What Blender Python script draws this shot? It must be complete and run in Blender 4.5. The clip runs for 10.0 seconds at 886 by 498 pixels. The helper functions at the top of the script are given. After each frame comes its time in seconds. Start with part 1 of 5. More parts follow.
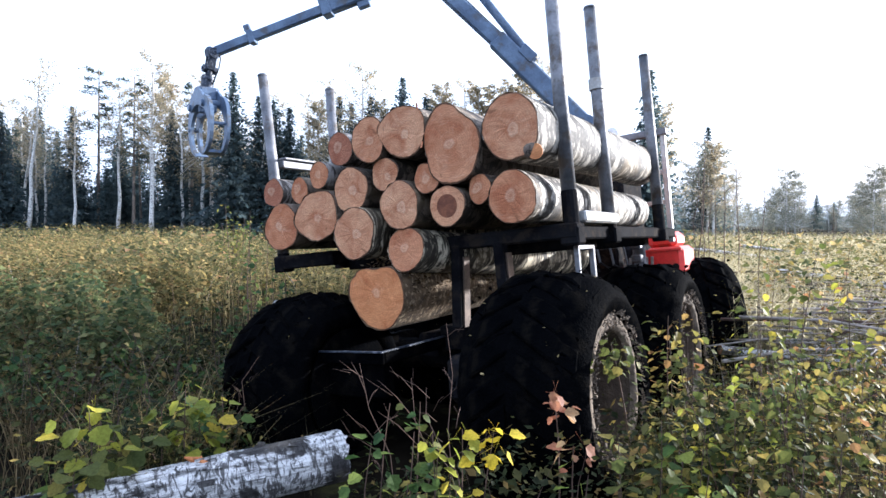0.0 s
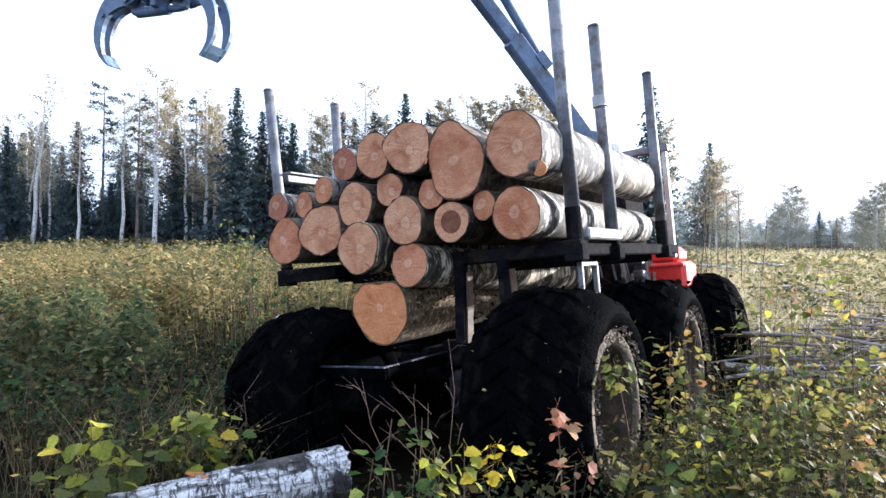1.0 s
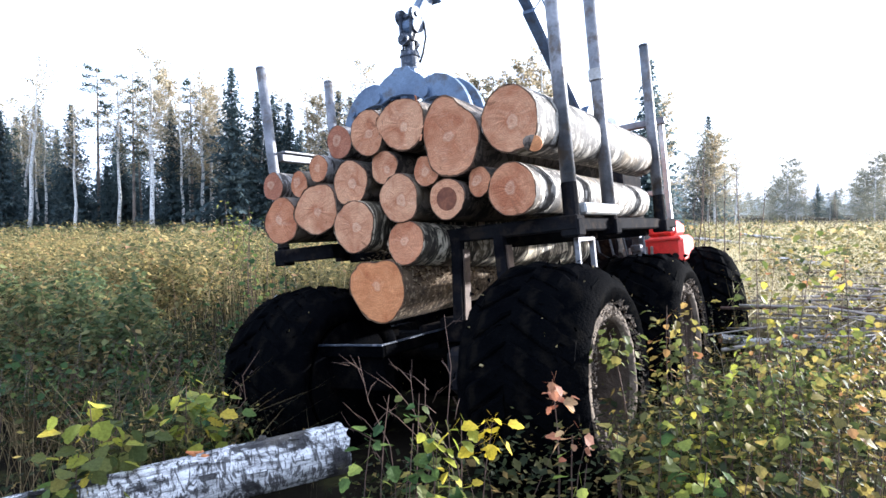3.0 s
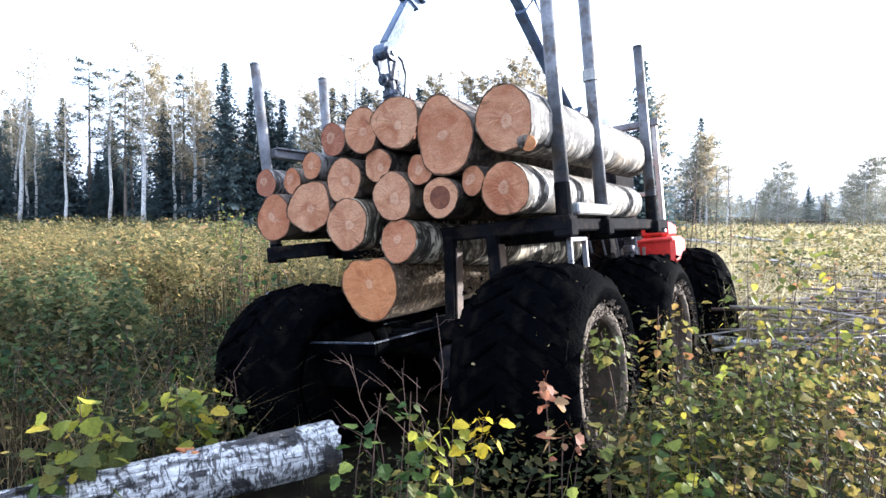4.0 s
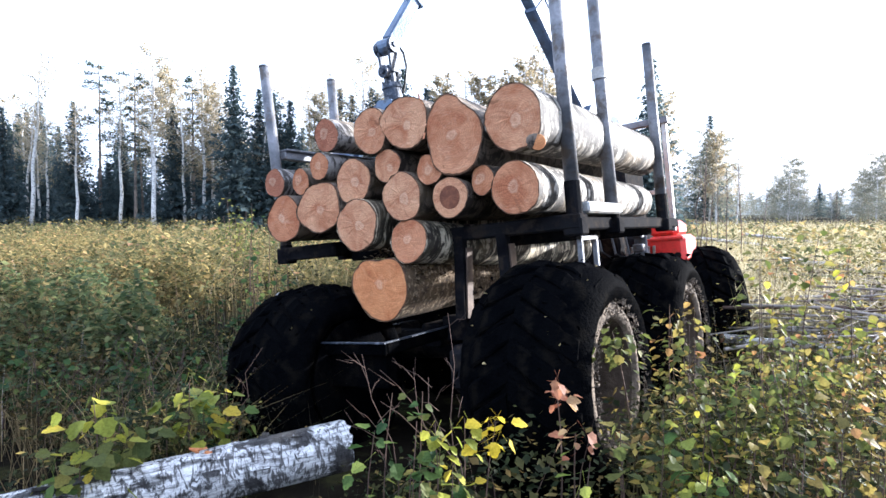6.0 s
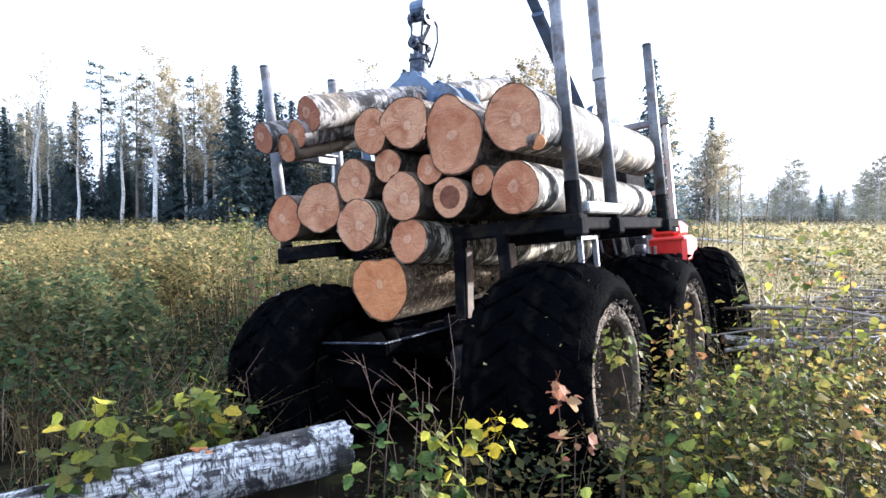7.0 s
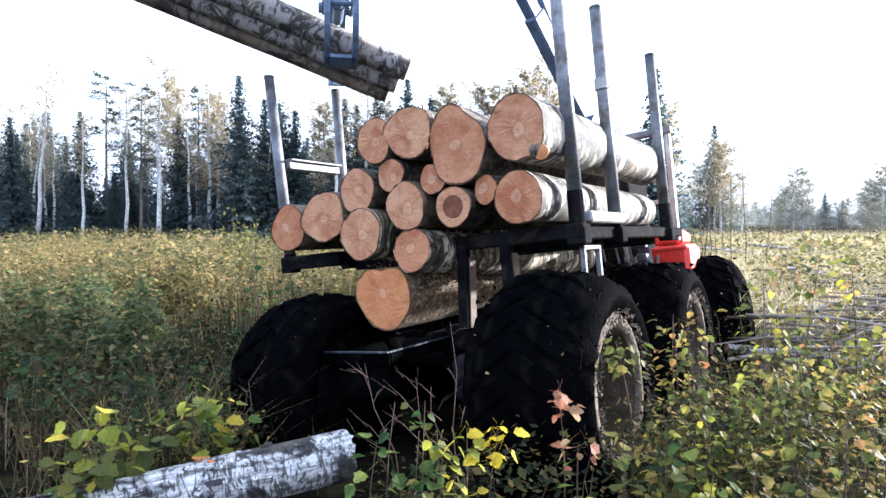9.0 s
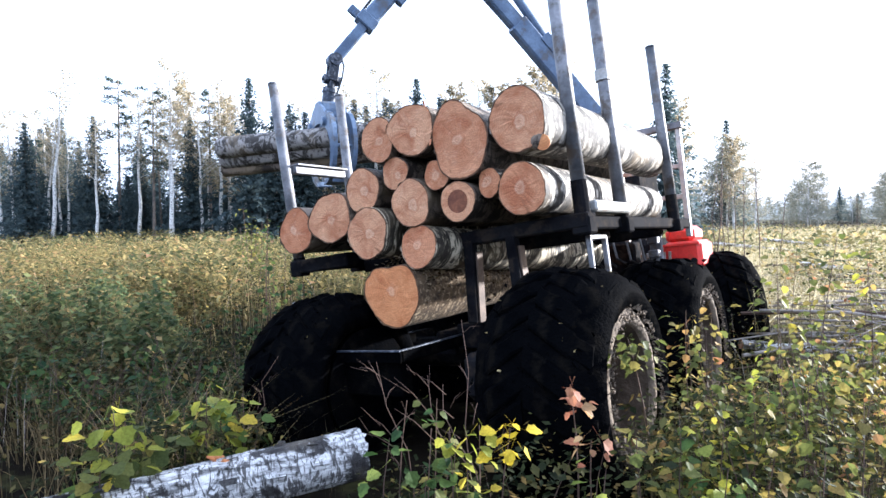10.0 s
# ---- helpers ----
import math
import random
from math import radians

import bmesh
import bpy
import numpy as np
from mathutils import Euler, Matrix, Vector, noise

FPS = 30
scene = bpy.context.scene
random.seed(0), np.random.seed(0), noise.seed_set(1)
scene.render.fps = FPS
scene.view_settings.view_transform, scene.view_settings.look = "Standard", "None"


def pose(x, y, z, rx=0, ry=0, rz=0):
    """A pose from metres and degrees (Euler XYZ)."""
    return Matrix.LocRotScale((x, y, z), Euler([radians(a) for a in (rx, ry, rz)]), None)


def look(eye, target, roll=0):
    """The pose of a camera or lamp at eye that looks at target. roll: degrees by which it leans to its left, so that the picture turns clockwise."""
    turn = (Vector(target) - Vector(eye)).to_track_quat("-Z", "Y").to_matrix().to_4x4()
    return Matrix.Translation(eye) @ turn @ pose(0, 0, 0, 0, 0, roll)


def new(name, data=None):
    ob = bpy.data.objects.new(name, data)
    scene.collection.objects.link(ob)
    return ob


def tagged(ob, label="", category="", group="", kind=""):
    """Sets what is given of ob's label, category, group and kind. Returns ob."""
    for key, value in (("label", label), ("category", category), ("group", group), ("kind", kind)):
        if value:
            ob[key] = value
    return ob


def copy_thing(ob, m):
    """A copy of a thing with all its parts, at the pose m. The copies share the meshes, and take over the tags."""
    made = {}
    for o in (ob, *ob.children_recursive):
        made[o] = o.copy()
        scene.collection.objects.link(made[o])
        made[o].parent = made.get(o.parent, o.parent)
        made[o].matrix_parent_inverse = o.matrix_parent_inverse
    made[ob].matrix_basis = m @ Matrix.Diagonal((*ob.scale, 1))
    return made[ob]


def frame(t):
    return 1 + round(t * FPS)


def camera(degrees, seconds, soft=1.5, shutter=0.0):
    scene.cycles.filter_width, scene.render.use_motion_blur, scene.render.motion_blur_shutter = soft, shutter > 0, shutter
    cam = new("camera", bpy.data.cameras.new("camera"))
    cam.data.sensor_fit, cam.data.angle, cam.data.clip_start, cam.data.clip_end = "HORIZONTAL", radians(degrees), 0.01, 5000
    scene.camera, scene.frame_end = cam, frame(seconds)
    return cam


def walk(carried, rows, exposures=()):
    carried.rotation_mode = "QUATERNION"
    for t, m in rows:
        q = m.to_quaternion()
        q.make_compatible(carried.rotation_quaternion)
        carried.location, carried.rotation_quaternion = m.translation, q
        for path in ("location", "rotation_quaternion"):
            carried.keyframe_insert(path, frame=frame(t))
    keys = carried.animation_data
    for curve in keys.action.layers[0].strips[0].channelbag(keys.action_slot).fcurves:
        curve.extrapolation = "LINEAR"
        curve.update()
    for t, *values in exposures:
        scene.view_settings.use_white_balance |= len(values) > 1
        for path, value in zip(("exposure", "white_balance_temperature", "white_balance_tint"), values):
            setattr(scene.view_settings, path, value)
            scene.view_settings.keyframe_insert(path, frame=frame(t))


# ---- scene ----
cam = camera(72.0, 10.0, soft=1.5)
# seconds, place, turn
PATH = [(0, -0.011, 0.013, 1.424, 87.21, -0.51, -0.58),
        (0.5, -0.012, 0.006, 1.426, 88.03, -0.53, -0.28),
        (1, -0.011, 0.001, 1.429, 88.58, -0.64, -0.36),
        (1.5, -0.007, 0.007, 1.427, 87.69, -0.77, -0.61),
        (2, -0.001, 0.010, 1.422, 86.96, -0.08, -0.32),
        (2.5, 0.005, 0.010, 1.420, 86.71, 0.47, -0.25),
        (4, 0.003, 0.008, 1.421, 86.42, -0.37, -1.15),
        (4.5, 0.001, 0.009, 1.418, 86.45, -0.17, -0.74),
        (5, -0.004, 0.011, 1.419, 86.43, 0.14, -0.71),
        (5.5, -0.006, 0.009, 1.419, 86.42, 0.15, -0.52),
        (7, -0.005, 0.008, 1.419, 86.45, -0.07, -0.29),
        (7.5, -0.001, 0.005, 1.418, 86.62, 0.25, -0.18),
        (8, 0.000, 0.002, 1.417, 86.80, 0.28, -0.13),
        (8.5, -0.001, 0.002, 1.419, 86.79, -0.07, -0.09),
        (9, 0.000, 0.000, 1.420, 87.30, 0.00, -0.00),
        (9.5, -0.001, -0.002, 1.418, 87.58, 0.31, 0.50),
        (10, 0.002, 0.000, 1.415, 87.23, 0.72, 0.98)]
walk(cam, [(t, pose(x, y, z, a, b, c)) for t, x, y, z, a, b, c in PATH], [(t, e, 5700, 11) for t, e in ((0.0, 1.75), (1.0, 1.77), (1.6, 1.50), (2.1, 1.82), (2.6, 2.10), (10.0, 2.12))])

# ---- light: low hazy sun from the side, bright white sky ----
SUN_FROM = Vector((0.88, 0.40, 0.245)).normalized()
world = bpy.data.worlds.new("sky")
scene.world = world
world.use_nodes = True
wn, wl = world.node_tree.nodes, world.node_tree.links
sky = wn.new("ShaderNodeTexSky")
sky.sky_type, sky.sun_disc = "NISHITA", False
sky.sun_elevation = math.asin(SUN_FROM.z)
sky.sun_rotation = math.atan2(SUN_FROM.x, SUN_FROM.y)
sky.air_density, sky.dust_density, sky.ozone_density = 1.0, 6.0, 1.0
haze = wn.new("ShaderNodeMix")
haze.data_type = "RGBA"
haze.inputs["Factor"].default_value = 0.6
haze.inputs["B"].default_value = (8.3, 9.3, 11.2, 1)
wl.new(sky.outputs["Color"], haze.inputs["A"])
wl.new(haze.outputs["Result"], wn["Background"].inputs["Color"])
wn["Background"].inputs["Strength"].default_value = 0.085
sun = new("sun", bpy.data.lights.new("sun", "SUN"))
sun.data.energy, sun.data.angle, sun.data.color = 5.0, radians(1.5), (1.0, 0.94, 0.85)
sun.matrix_basis = look((0, 0, 30), Vector((0, 0, 30)) - SUN_FROM)


# ---- materials ----
def material(name, rough=0.8, metal=0.0):
    m = bpy.data.materials.new(name)
    m.use_nodes = True
    nt = m.node_tree
    b = nt.nodes["Principled BSDF"]
    b.inputs["Roughness"].default_value, b.inputs["Metallic"].default_value = rough, metal
    b.inputs["Specular IOR Level"].default_value = 0.3
    return m, nt, b


def coords(nt, scale=(1, 1, 1), kind="Object"):
    tc, mp = nt.nodes.new("ShaderNodeTexCoord"), nt.nodes.new("ShaderNodeMapping")
    mp.inputs["Scale"].default_value = scale
    nt.links.new(tc.outputs[kind], mp.inputs["Vector"])
    return mp.outputs["Vector"]


def noisy(nt, vec, scale, detail=4.0, rough=0.6, distortion=0.0):
    n = nt.nodes.new("ShaderNodeTexNoise")
    n.inputs["Scale"].default_value, n.inputs["Detail"].default_value = scale, detail
    n.inputs["Roughness"].default_value, n.inputs["Distortion"].default_value = rough, distortion
    if vec:
        nt.links.new(vec, n.inputs["Vector"])
    return n.outputs["Fac"]


def ramp(nt, fac, stops):
    r = nt.nodes.new("ShaderNodeValToRGB")
    e = r.color_ramp.elements
    while len(e) < len(stops):
        e.new(0.5)
    for el, (p, c) in zip(e, stops):
        el.position, el.color = p, (c, c, c, 1) if isinstance(c, (int, float)) else (*c, 1)
    nt.links.new(fac, r.inputs["Fac"])
    return r.outputs["Color"]


def mixed(nt, fac, a, b, mode="MIX"):
    x = nt.nodes.new("ShaderNodeMix")
    x.data_type, x.blend_type = "RGBA", mode
    for key, v in (("Factor", fac), ("A", a), ("B", b)):
        s = x.inputs[key]
        if isinstance(v, (int, float)):
            s.default_value = v
        elif isinstance(v, tuple):
            s.default_value = (*v, 1)
        else:
            nt.links.new(v, s)
    return x.outputs["Result"]


def bumped(nt, b, height, strength=0.4, distance=0.01):
    n = nt.nodes.new("ShaderNodeBump")
    n.inputs["Strength"].default_value, n.inputs["Distance"].default_value = strength, distance
    nt.links.new(height, n.inputs["Height"])
    nt.links.new(n.outputs["Normal"], b.inputs["Normal"])


def two_scale(name, dark, light, scale=6.0, fine=60.0, rough=0.8, metal=0.0, bump=0.4, spots=None, kind="Object"):
    """A surface mottled at two scales, with stains of a third colour where given."""
    m, nt, b = material(name, rough, metal)
    v = coords(nt, kind=kind)
    big, small = noisy(nt, v, scale), noisy(nt, v, fine, 3.0)
    c = mixed(nt, ramp(nt, big, [(0.35, 0.0), (0.65, 1.0)]), dark, light)
    c = mixed(nt, 0.5, c, ramp(nt, small, [(0.3, 0.55), (0.7, 1.0)]), "MULTIPLY")
    if spots:
        c = mixed(nt, ramp(nt, noisy(nt, v, scale * 2.3, 5.0), [(0.52, 0.0), (0.64, 1.0)]), c, spots)
    nt.links.new(c, b.inputs["Base Color"])
    bumped(nt, b, small, bump, 0.008)
    return m


def leaf_material(name, stops, rough=0.75, through_light=0.35, patchy=None):
    """Leaves: each blade takes its own colour; some daylight passes through."""
    m, nt, b = material(name, rough)
    b.inputs["Specular IOR Level"].default_value = 0.12
    geo = nt.nodes.new("ShaderNodeNewGeometry")
    c = ramp(nt, geo.outputs["Random Per Island"], stops)
    c = mixed(nt, 0.6, c, ramp(nt, noisy(nt, coords(nt), 35.0, 3.0), [(0.3, 0.5), (0.7, 1.0)]), "MULTIPLY")
    if patchy:
        c = mixed(nt, ramp(nt, noisy(nt, coords(nt, (1.0, 1.0, 0.25)), 0.55, 4.0, 0.6, 0.6), [(0.46, 0.0), (0.58, 0.85)]), c, patchy)
    nt.links.new(c, b.inputs["Base Color"])
    tr = nt.nodes.new("ShaderNodeBsdfTranslucent")
    nt.links.new(c, tr.inputs["Color"])
    mx = nt.nodes.new("ShaderNodeMixShader")
    mx.inputs["Fac"].default_value = through_light
    nt.links.new(b.outputs["BSDF"], mx.inputs[1])
    nt.links.new(tr.outputs["BSDF"], mx.inputs[2])
    nt.links.new(mx.outputs["Shader"], nt.nodes["Material Output"].inputs["Surface"])
    return m


def birch_bark(name, white, dark, cover=0.5, stretch=(3.0, 3.0, 3.0), along="Y", wobble=1.0, bands=0.0):
    """Papery white bark: dark bars across the trunk, rough black patches, grey stains."""
    m, nt, b = material(name, 0.75)
    s = [9.0, 9.0, 9.0]
    s["XYZ".index(along)] = 22.0
    bars = noisy(nt, shifted(nt, coords(nt, tuple(s))), 1.0, 3.0, 0.55, 0.4)
    v = shifted(nt, coords(nt, stretch))
    patch = noisy(nt, v, 1.6, 8.0, 0.72, wobble)
    grain = noisy(nt, coords(nt), 45.0, 4.0)
    c = mixed(nt, ramp(nt, grain, [(0.35, 0.0), (0.7, 1.0)]), tuple(k * 0.78 for k in white), white)
    c = mixed(nt, ramp(nt, bars, [(0.55, 0.0), (0.62, 0.9)]), c, dark)
    c = mixed(nt, ramp(nt, patch, [(cover, 0.0), (cover + 0.07, 0.95)]), c, dark)
    if bands:
        belt = noisy(nt, shifted(nt, coords(nt, (1.8, 11.0, 1.8))), 1.0, 5.0, 0.62, 0.5)
        c = mixed(nt, ramp(nt, belt, [(bands, 0.0), (bands + 0.03, 0.95), (bands + 0.09, 0.95), (bands + 0.14, 0.3)]), c, dark)
    c = mixed(nt, ramp(nt, noisy(nt, v, 0.7, 3.0), [(0.5, 0.0), (0.75, 0.5)]), c, (0.30, 0.22, 0.13))
    nt.links.new(c, b.inputs["Base Color"])
    bumped(nt, b, mixed(nt, 0.5, patch, grain), 0.6, 0.012)
    return m


def shifted(nt, vec, far=61.0):
    """The same place on every thing, moved by the thing's own random number, so that no two look alike."""
    info, sc, add = nt.nodes.new("ShaderNodeObjectInfo"), nt.nodes.new("ShaderNodeVectorMath"), nt.nodes.new("ShaderNodeVectorMath")
    sc.operation, add.operation = "SCALE", "ADD"
    sc.inputs[0].default_value = (1.0, 0.37, -0.71)
    mul = nt.nodes.new("ShaderNodeMath")
    mul.operation = "MULTIPLY"
    mul.inputs[1].default_value = far
    nt.links.new(info.outputs["Random"], mul.inputs[0])
    nt.links.new(mul.outputs[0], sc.inputs["Scale"])
    nt.links.new(vec, add.inputs[0])
    nt.links.new(sc.outputs["Vector"], add.inputs[1])
    return add.outputs["Vector"]


def cut_wood(name, pale, red):
    """A sawn log end: faint year rings, pale heart, stained patches, cracks and saw marks."""
    m, nt, b = material(name, 0.8)
    v = coords(nt)
    own = shifted(nt, v)
    sep = nt.nodes.new("ShaderNodeSeparateXYZ")
    nt.links.new(v, sep.inputs[0])
    com = nt.nodes.new("ShaderNodeCombineXYZ")
    nt.links.new(sep.outputs["X"], com.inputs["X"])
    nt.links.new(sep.outputs["Z"], com.inputs["Z"])
    ln = nt.nodes.new("ShaderNodeVectorMath")
    ln.operation = "LENGTH"
    pith = nt.nodes.new("ShaderNodeVectorMath")
    pith.operation = "ADD"
    nt.links.new(com.outputs[0], pith.inputs[0])
    nt.links.new(shifted(nt, coords(nt, (0, 0, 0)), 0.045), pith.inputs[1])
    ln2 = nt.nodes.new("ShaderNodeVectorMath")
    ln2.operation = "ADD"
    nt.links.new(pith.outputs[0], ln2.inputs[0])
    ln2.inputs[1].default_value = (-0.022, 0.0, 0.016)
    flat = nt.nodes.new("ShaderNodeVectorMath")
    flat.operation = "MULTIPLY"
    nt.links.new(ln2.outputs[0], flat.inputs[0])
    flat.inputs[1].default_value = (1.0, 0.0, 1.0)
    nt.links.new(flat.outputs[0], ln.inputs[0])
    ad = nt.nodes.new("ShaderNodeMath")
    ad.operation = "MULTIPLY_ADD"
    nt.links.new(noisy(nt, own, 13.0, 4.0), ad.inputs[0])
    ad.inputs[1].default_value = 0.09
    nt.links.new(ln.outputs["Value"], ad.inputs[2])
    sn = nt.nodes.new("ShaderNodeMath")
    sn.operation = "MULTIPLY"
    nt.links.new(ad.outputs[0], sn.inputs[0])
    sn.inputs[1].default_value = 430.0
    si = nt.nodes.new("ShaderNodeMath")
    si.operation = "SINE"
    nt.links.new(sn.outputs[0], si.inputs[0])
    rings = ramp(nt, si.outputs[0], [(0.0, 0.80), (1.0, 1.0)])
    info = nt.nodes.new("ShaderNodeObjectInfo")
    base = mixed(nt, info.outputs["Random"], pale, red)
    deep = tuple(k * f for k, f in zip(red, (0.70, 0.55, 0.48)))
    base = mixed(nt, ramp(nt, noisy(nt, own, 6.0, 5.0, 0.6, 0.8), [(0.40, 0.0), (0.66, 0.85)]), base, deep)
    base = mixed(nt, ramp(nt, noisy(nt, own, 9.0, 6.0, 0.65, 1.2), [(0.55, 0.0), (0.72, 0.45)]), base, tuple(min(0.85, k * f) for k, f in zip(pale, (1.12, 1.3, 1.5))))
    nv = nt.nodes.new("ShaderNodeVectorMath")
    nv.operation = "NORMALIZE"
    nt.links.new(com.outputs[0], nv.inputs[0])
    ray = noisy(nt, shifted(nt, nv.outputs["Vector"]), 7.0, 4.0, 0.7)
    base = mixed(nt, ramp(nt, ray, [(0.26, 0.35), (0.31, 0.0)]), base, tuple(k * 0.45 for k in red))
    base = mixed(nt, ramp(nt, noisy(nt, own, 5.0, 3.0, 0.6, 1.5), [(0.66, 0.0), (0.71, 0.65)]), base, (0.20, 0.085, 0.04))
    ring = ramp(nt, ad.outputs[0], [(0.050, 0.0), (0.068, 0.0), (0.077, 0.45), (0.090, 0.0)])
    heart = ramp(nt, ad.outputs[0], [(0.030, 0.12), (0.068, 0.32), (0.080, 0.0)])
    base = mixed(nt, heart, base, (0.80, 0.58, 0.40))
    base = mixed(nt, ring, base, deep)
    base = mixed(nt, ramp(nt, ad.outputs[0], [(0.030, 0.5), (0.044, 0.0)]), base, deep)
    base = mixed(nt, 0.9, base, rings, "MULTIPLY")
    saw = noisy(nt, shifted(nt, coords(nt, (16.0, 1.0, 70.0))), 1.0, 6.0, 0.75, 1.0)
    base = mixed(nt, 0.65, base, ramp(nt, saw, [(0.3, 0.62), (0.6, 1.0)]), "MULTIPLY")
    nt.links.new(base, b.inputs["Base Color"])
    bumped(nt, b, saw, 0.5, 0.008)
    return m


BARK_BANDED = birch_bark("banded_birch_bark", (0.54, 0.495, 0.43), (0.016, 0.012, 0.010), 0.47, (6.0, 4.5, 6.0), bands=0.45)
# rough bark kept dark, which also paints the shade between stacked logs
BARK_ROUGH = birch_bark("rough_birch_bark", (0.15, 0.115, 0.09), (0.018, 0.013, 0.010), 0.47, (5.0, 3.0, 5.0))
BARK_MOTTLED = birch_bark("mottled_birch_bark", (0.66, 0.57, 0.42), (0.022, 0.017, 0.012), 0.50, (6.0, 5.0, 6.0), bands=0.46)
BARK_THIN = birch_bark("grey_birch_bark", (0.30, 0.275, 0.26), (0.03, 0.025, 0.022), 0.47, (4.0, 5.0, 4.0))
BARK_LITTER = two_scale("littered_bark", (0.035, 0.022, 0.013), (0.12, 0.08, 0.045), 16.0, 110.0, 0.95, bump=0.9, spots=(0.26, 0.20, 0.13))
BARK_RIM = two_scale("inner_bark", (0.07, 0.035, 0.02), (0.18, 0.09, 0.05), 14.0, 80.0)
BARK_TREE = birch_bark("standing_birch_bark", (0.72, 0.70, 0.66), (0.05, 0.045, 0.04), 0.58, (2.0, 2.0, 1.0), "Z")


def peeling_bark(name):
    """Bark of a trunk that has lain long: white scales cut by short slanting cracks, black bald patches, grey stains."""
    m, nt, b = material(name, 0.8)
    v = coords(nt)
    patch = noisy(nt, coords(nt, (6.0, 4.5, 6.0)), 1.0, 7.0, 0.68, 0.6)
    cracks = noisy(nt, coords(nt, (13.0, 42.0, 13.0)), 1.0, 6.0, 0.65, 1.6)
    fibre = noisy(nt, coords(nt, (60.0, 9.0, 60.0)), 1.0, 5.0, 0.7)
    c = mixed(nt, ramp(nt, fibre, [(0.38, 0.0), (0.56, 1.0)]), (0.17, 0.165, 0.165), (0.66, 0.65, 0.65))
    c = mixed(nt, ramp(nt, cracks, [(0.50, 0.0), (0.56, 0.88)]), c, (0.04, 0.036, 0.036))
    c = mixed(nt, ramp(nt, patch, [(0.50, 0.0), (0.56, 0.94)]), c, (0.014, 0.012, 0.012))
    c = mixed(nt, ramp(nt, noisy(nt, v, 3.0, 3.0), [(0.55, 0.0), (0.75, 0.4)]), c, (0.24, 0.19, 0.13))
    nt.links.new(c, b.inputs["Base Color"])
    bumped(nt, b, mixed(nt, 0.5, cracks, fibre), 0.9, 0.02)
    return m


BARK_TRUNK = peeling_bark("peeling_trunk_bark")
BARK_FALLEN = birch_bark("fallen_birch_bark", (0.56, 0.55, 0.54), (0.012, 0.010, 0.010), 0.475, (15.0, 3.2, 15.0), wobble=0.25)
BARK_SPRUCE = two_scale("spruce_bark", (0.045, 0.035, 0.028), (0.11, 0.085, 0.065), 3.0, 25.0)
BARK_PINE = two_scale("pine_bark", (0.10, 0.085, 0.075), (0.26, 0.21, 0.17), 2.0, 25.0)
WOOD = cut_wood("sawn_birch", (0.62, 0.33, 0.185), (0.52, 0.215, 0.105))
# darker copy of the red wood: shadow on small log ends, in colour
WOOD_SHADED = cut_wood("shaded_sawn_alder", (0.44, 0.20, 0.115), (0.38, 0.15, 0.085))
WOOD_RED = cut_wood("red_sawn_alder", (0.66, 0.29, 0.12), (0.60, 0.235, 0.09))
ROT = two_scale("rotten_heart", (0.10, 0.035, 0.02), (0.22, 0.08, 0.04), 14.0, 90.0)
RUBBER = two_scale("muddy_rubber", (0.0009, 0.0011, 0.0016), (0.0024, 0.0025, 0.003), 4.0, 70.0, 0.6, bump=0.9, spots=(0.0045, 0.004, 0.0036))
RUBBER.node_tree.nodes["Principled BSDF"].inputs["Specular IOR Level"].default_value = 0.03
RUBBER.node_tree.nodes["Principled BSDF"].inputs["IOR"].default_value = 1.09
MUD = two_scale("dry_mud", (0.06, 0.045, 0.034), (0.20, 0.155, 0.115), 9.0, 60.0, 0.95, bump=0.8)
# darker mud for dish and hub: shade inside the rim, put into colour
MUD_SHADED = two_scale("shaded_brown_mud", (0.026, 0.018, 0.012), (0.085, 0.060, 0.042), 7.0, 60.0, 0.9, bump=0.8)
STEEL = two_scale("black_painted_steel", (0.005, 0.005, 0.0065), (0.014, 0.014, 0.016), 5.0, 50.0, 0.75, 0.0, spots=(0.024, 0.019, 0.016))
STEEL.node_tree.nodes["Principled BSDF"].inputs["Specular IOR Level"].default_value = 0.06
STEEL.node_tree.nodes["Principled BSDF"].inputs["IOR"].default_value = 1.15
GREY = two_scale("worn_grey_steel", (0.075, 0.08, 0.092), (0.25, 0.25, 0.27), 4.5, 60.0, 0.55, 0.3, spots=(0.085, 0.07, 0.06))
PALE = two_scale("pale_bare_steel", (0.30, 0.295, 0.29), (0.44, 0.435, 0.42), 4.0, 50.0, 0.45, 0.3, spots=(0.24, 0.20, 0.165))
# blue-grey paint made lighter and bluer, glare over the crane in its colour
BLUE = two_scale("glare_paled_blue_grey_paint", (0.075, 0.11, 0.18), (0.15, 0.21, 0.31), 3.0, 40.0, 0.45, 0.1, spots=(0.08, 0.085, 0.10))
LINK = two_scale("worn_blue_black_steel", (0.014, 0.018, 0.026), (0.05, 0.062, 0.09), 12.0, 70.0, 0.45, 0.3, spots=(0.12, 0.13, 0.16))
RED = two_scale("red_paint", (0.62, 0.03, 0.025), (0.80, 0.06, 0.045), 3.0, 40.0, 0.4, 0.0, bump=0.1, spots=(0.40, 0.05, 0.03))
FLANGE_LIT = two_scale("sunlit_flange_steel", (0.055, 0.036, 0.026), (0.13, 0.09, 0.068), 9.0, 70.0, 0.7, 0.1)
HOSE = two_scale("black_hose", (0.008, 0.008, 0.009), (0.02, 0.02, 0.02), 9.0, 60.0, 0.45)
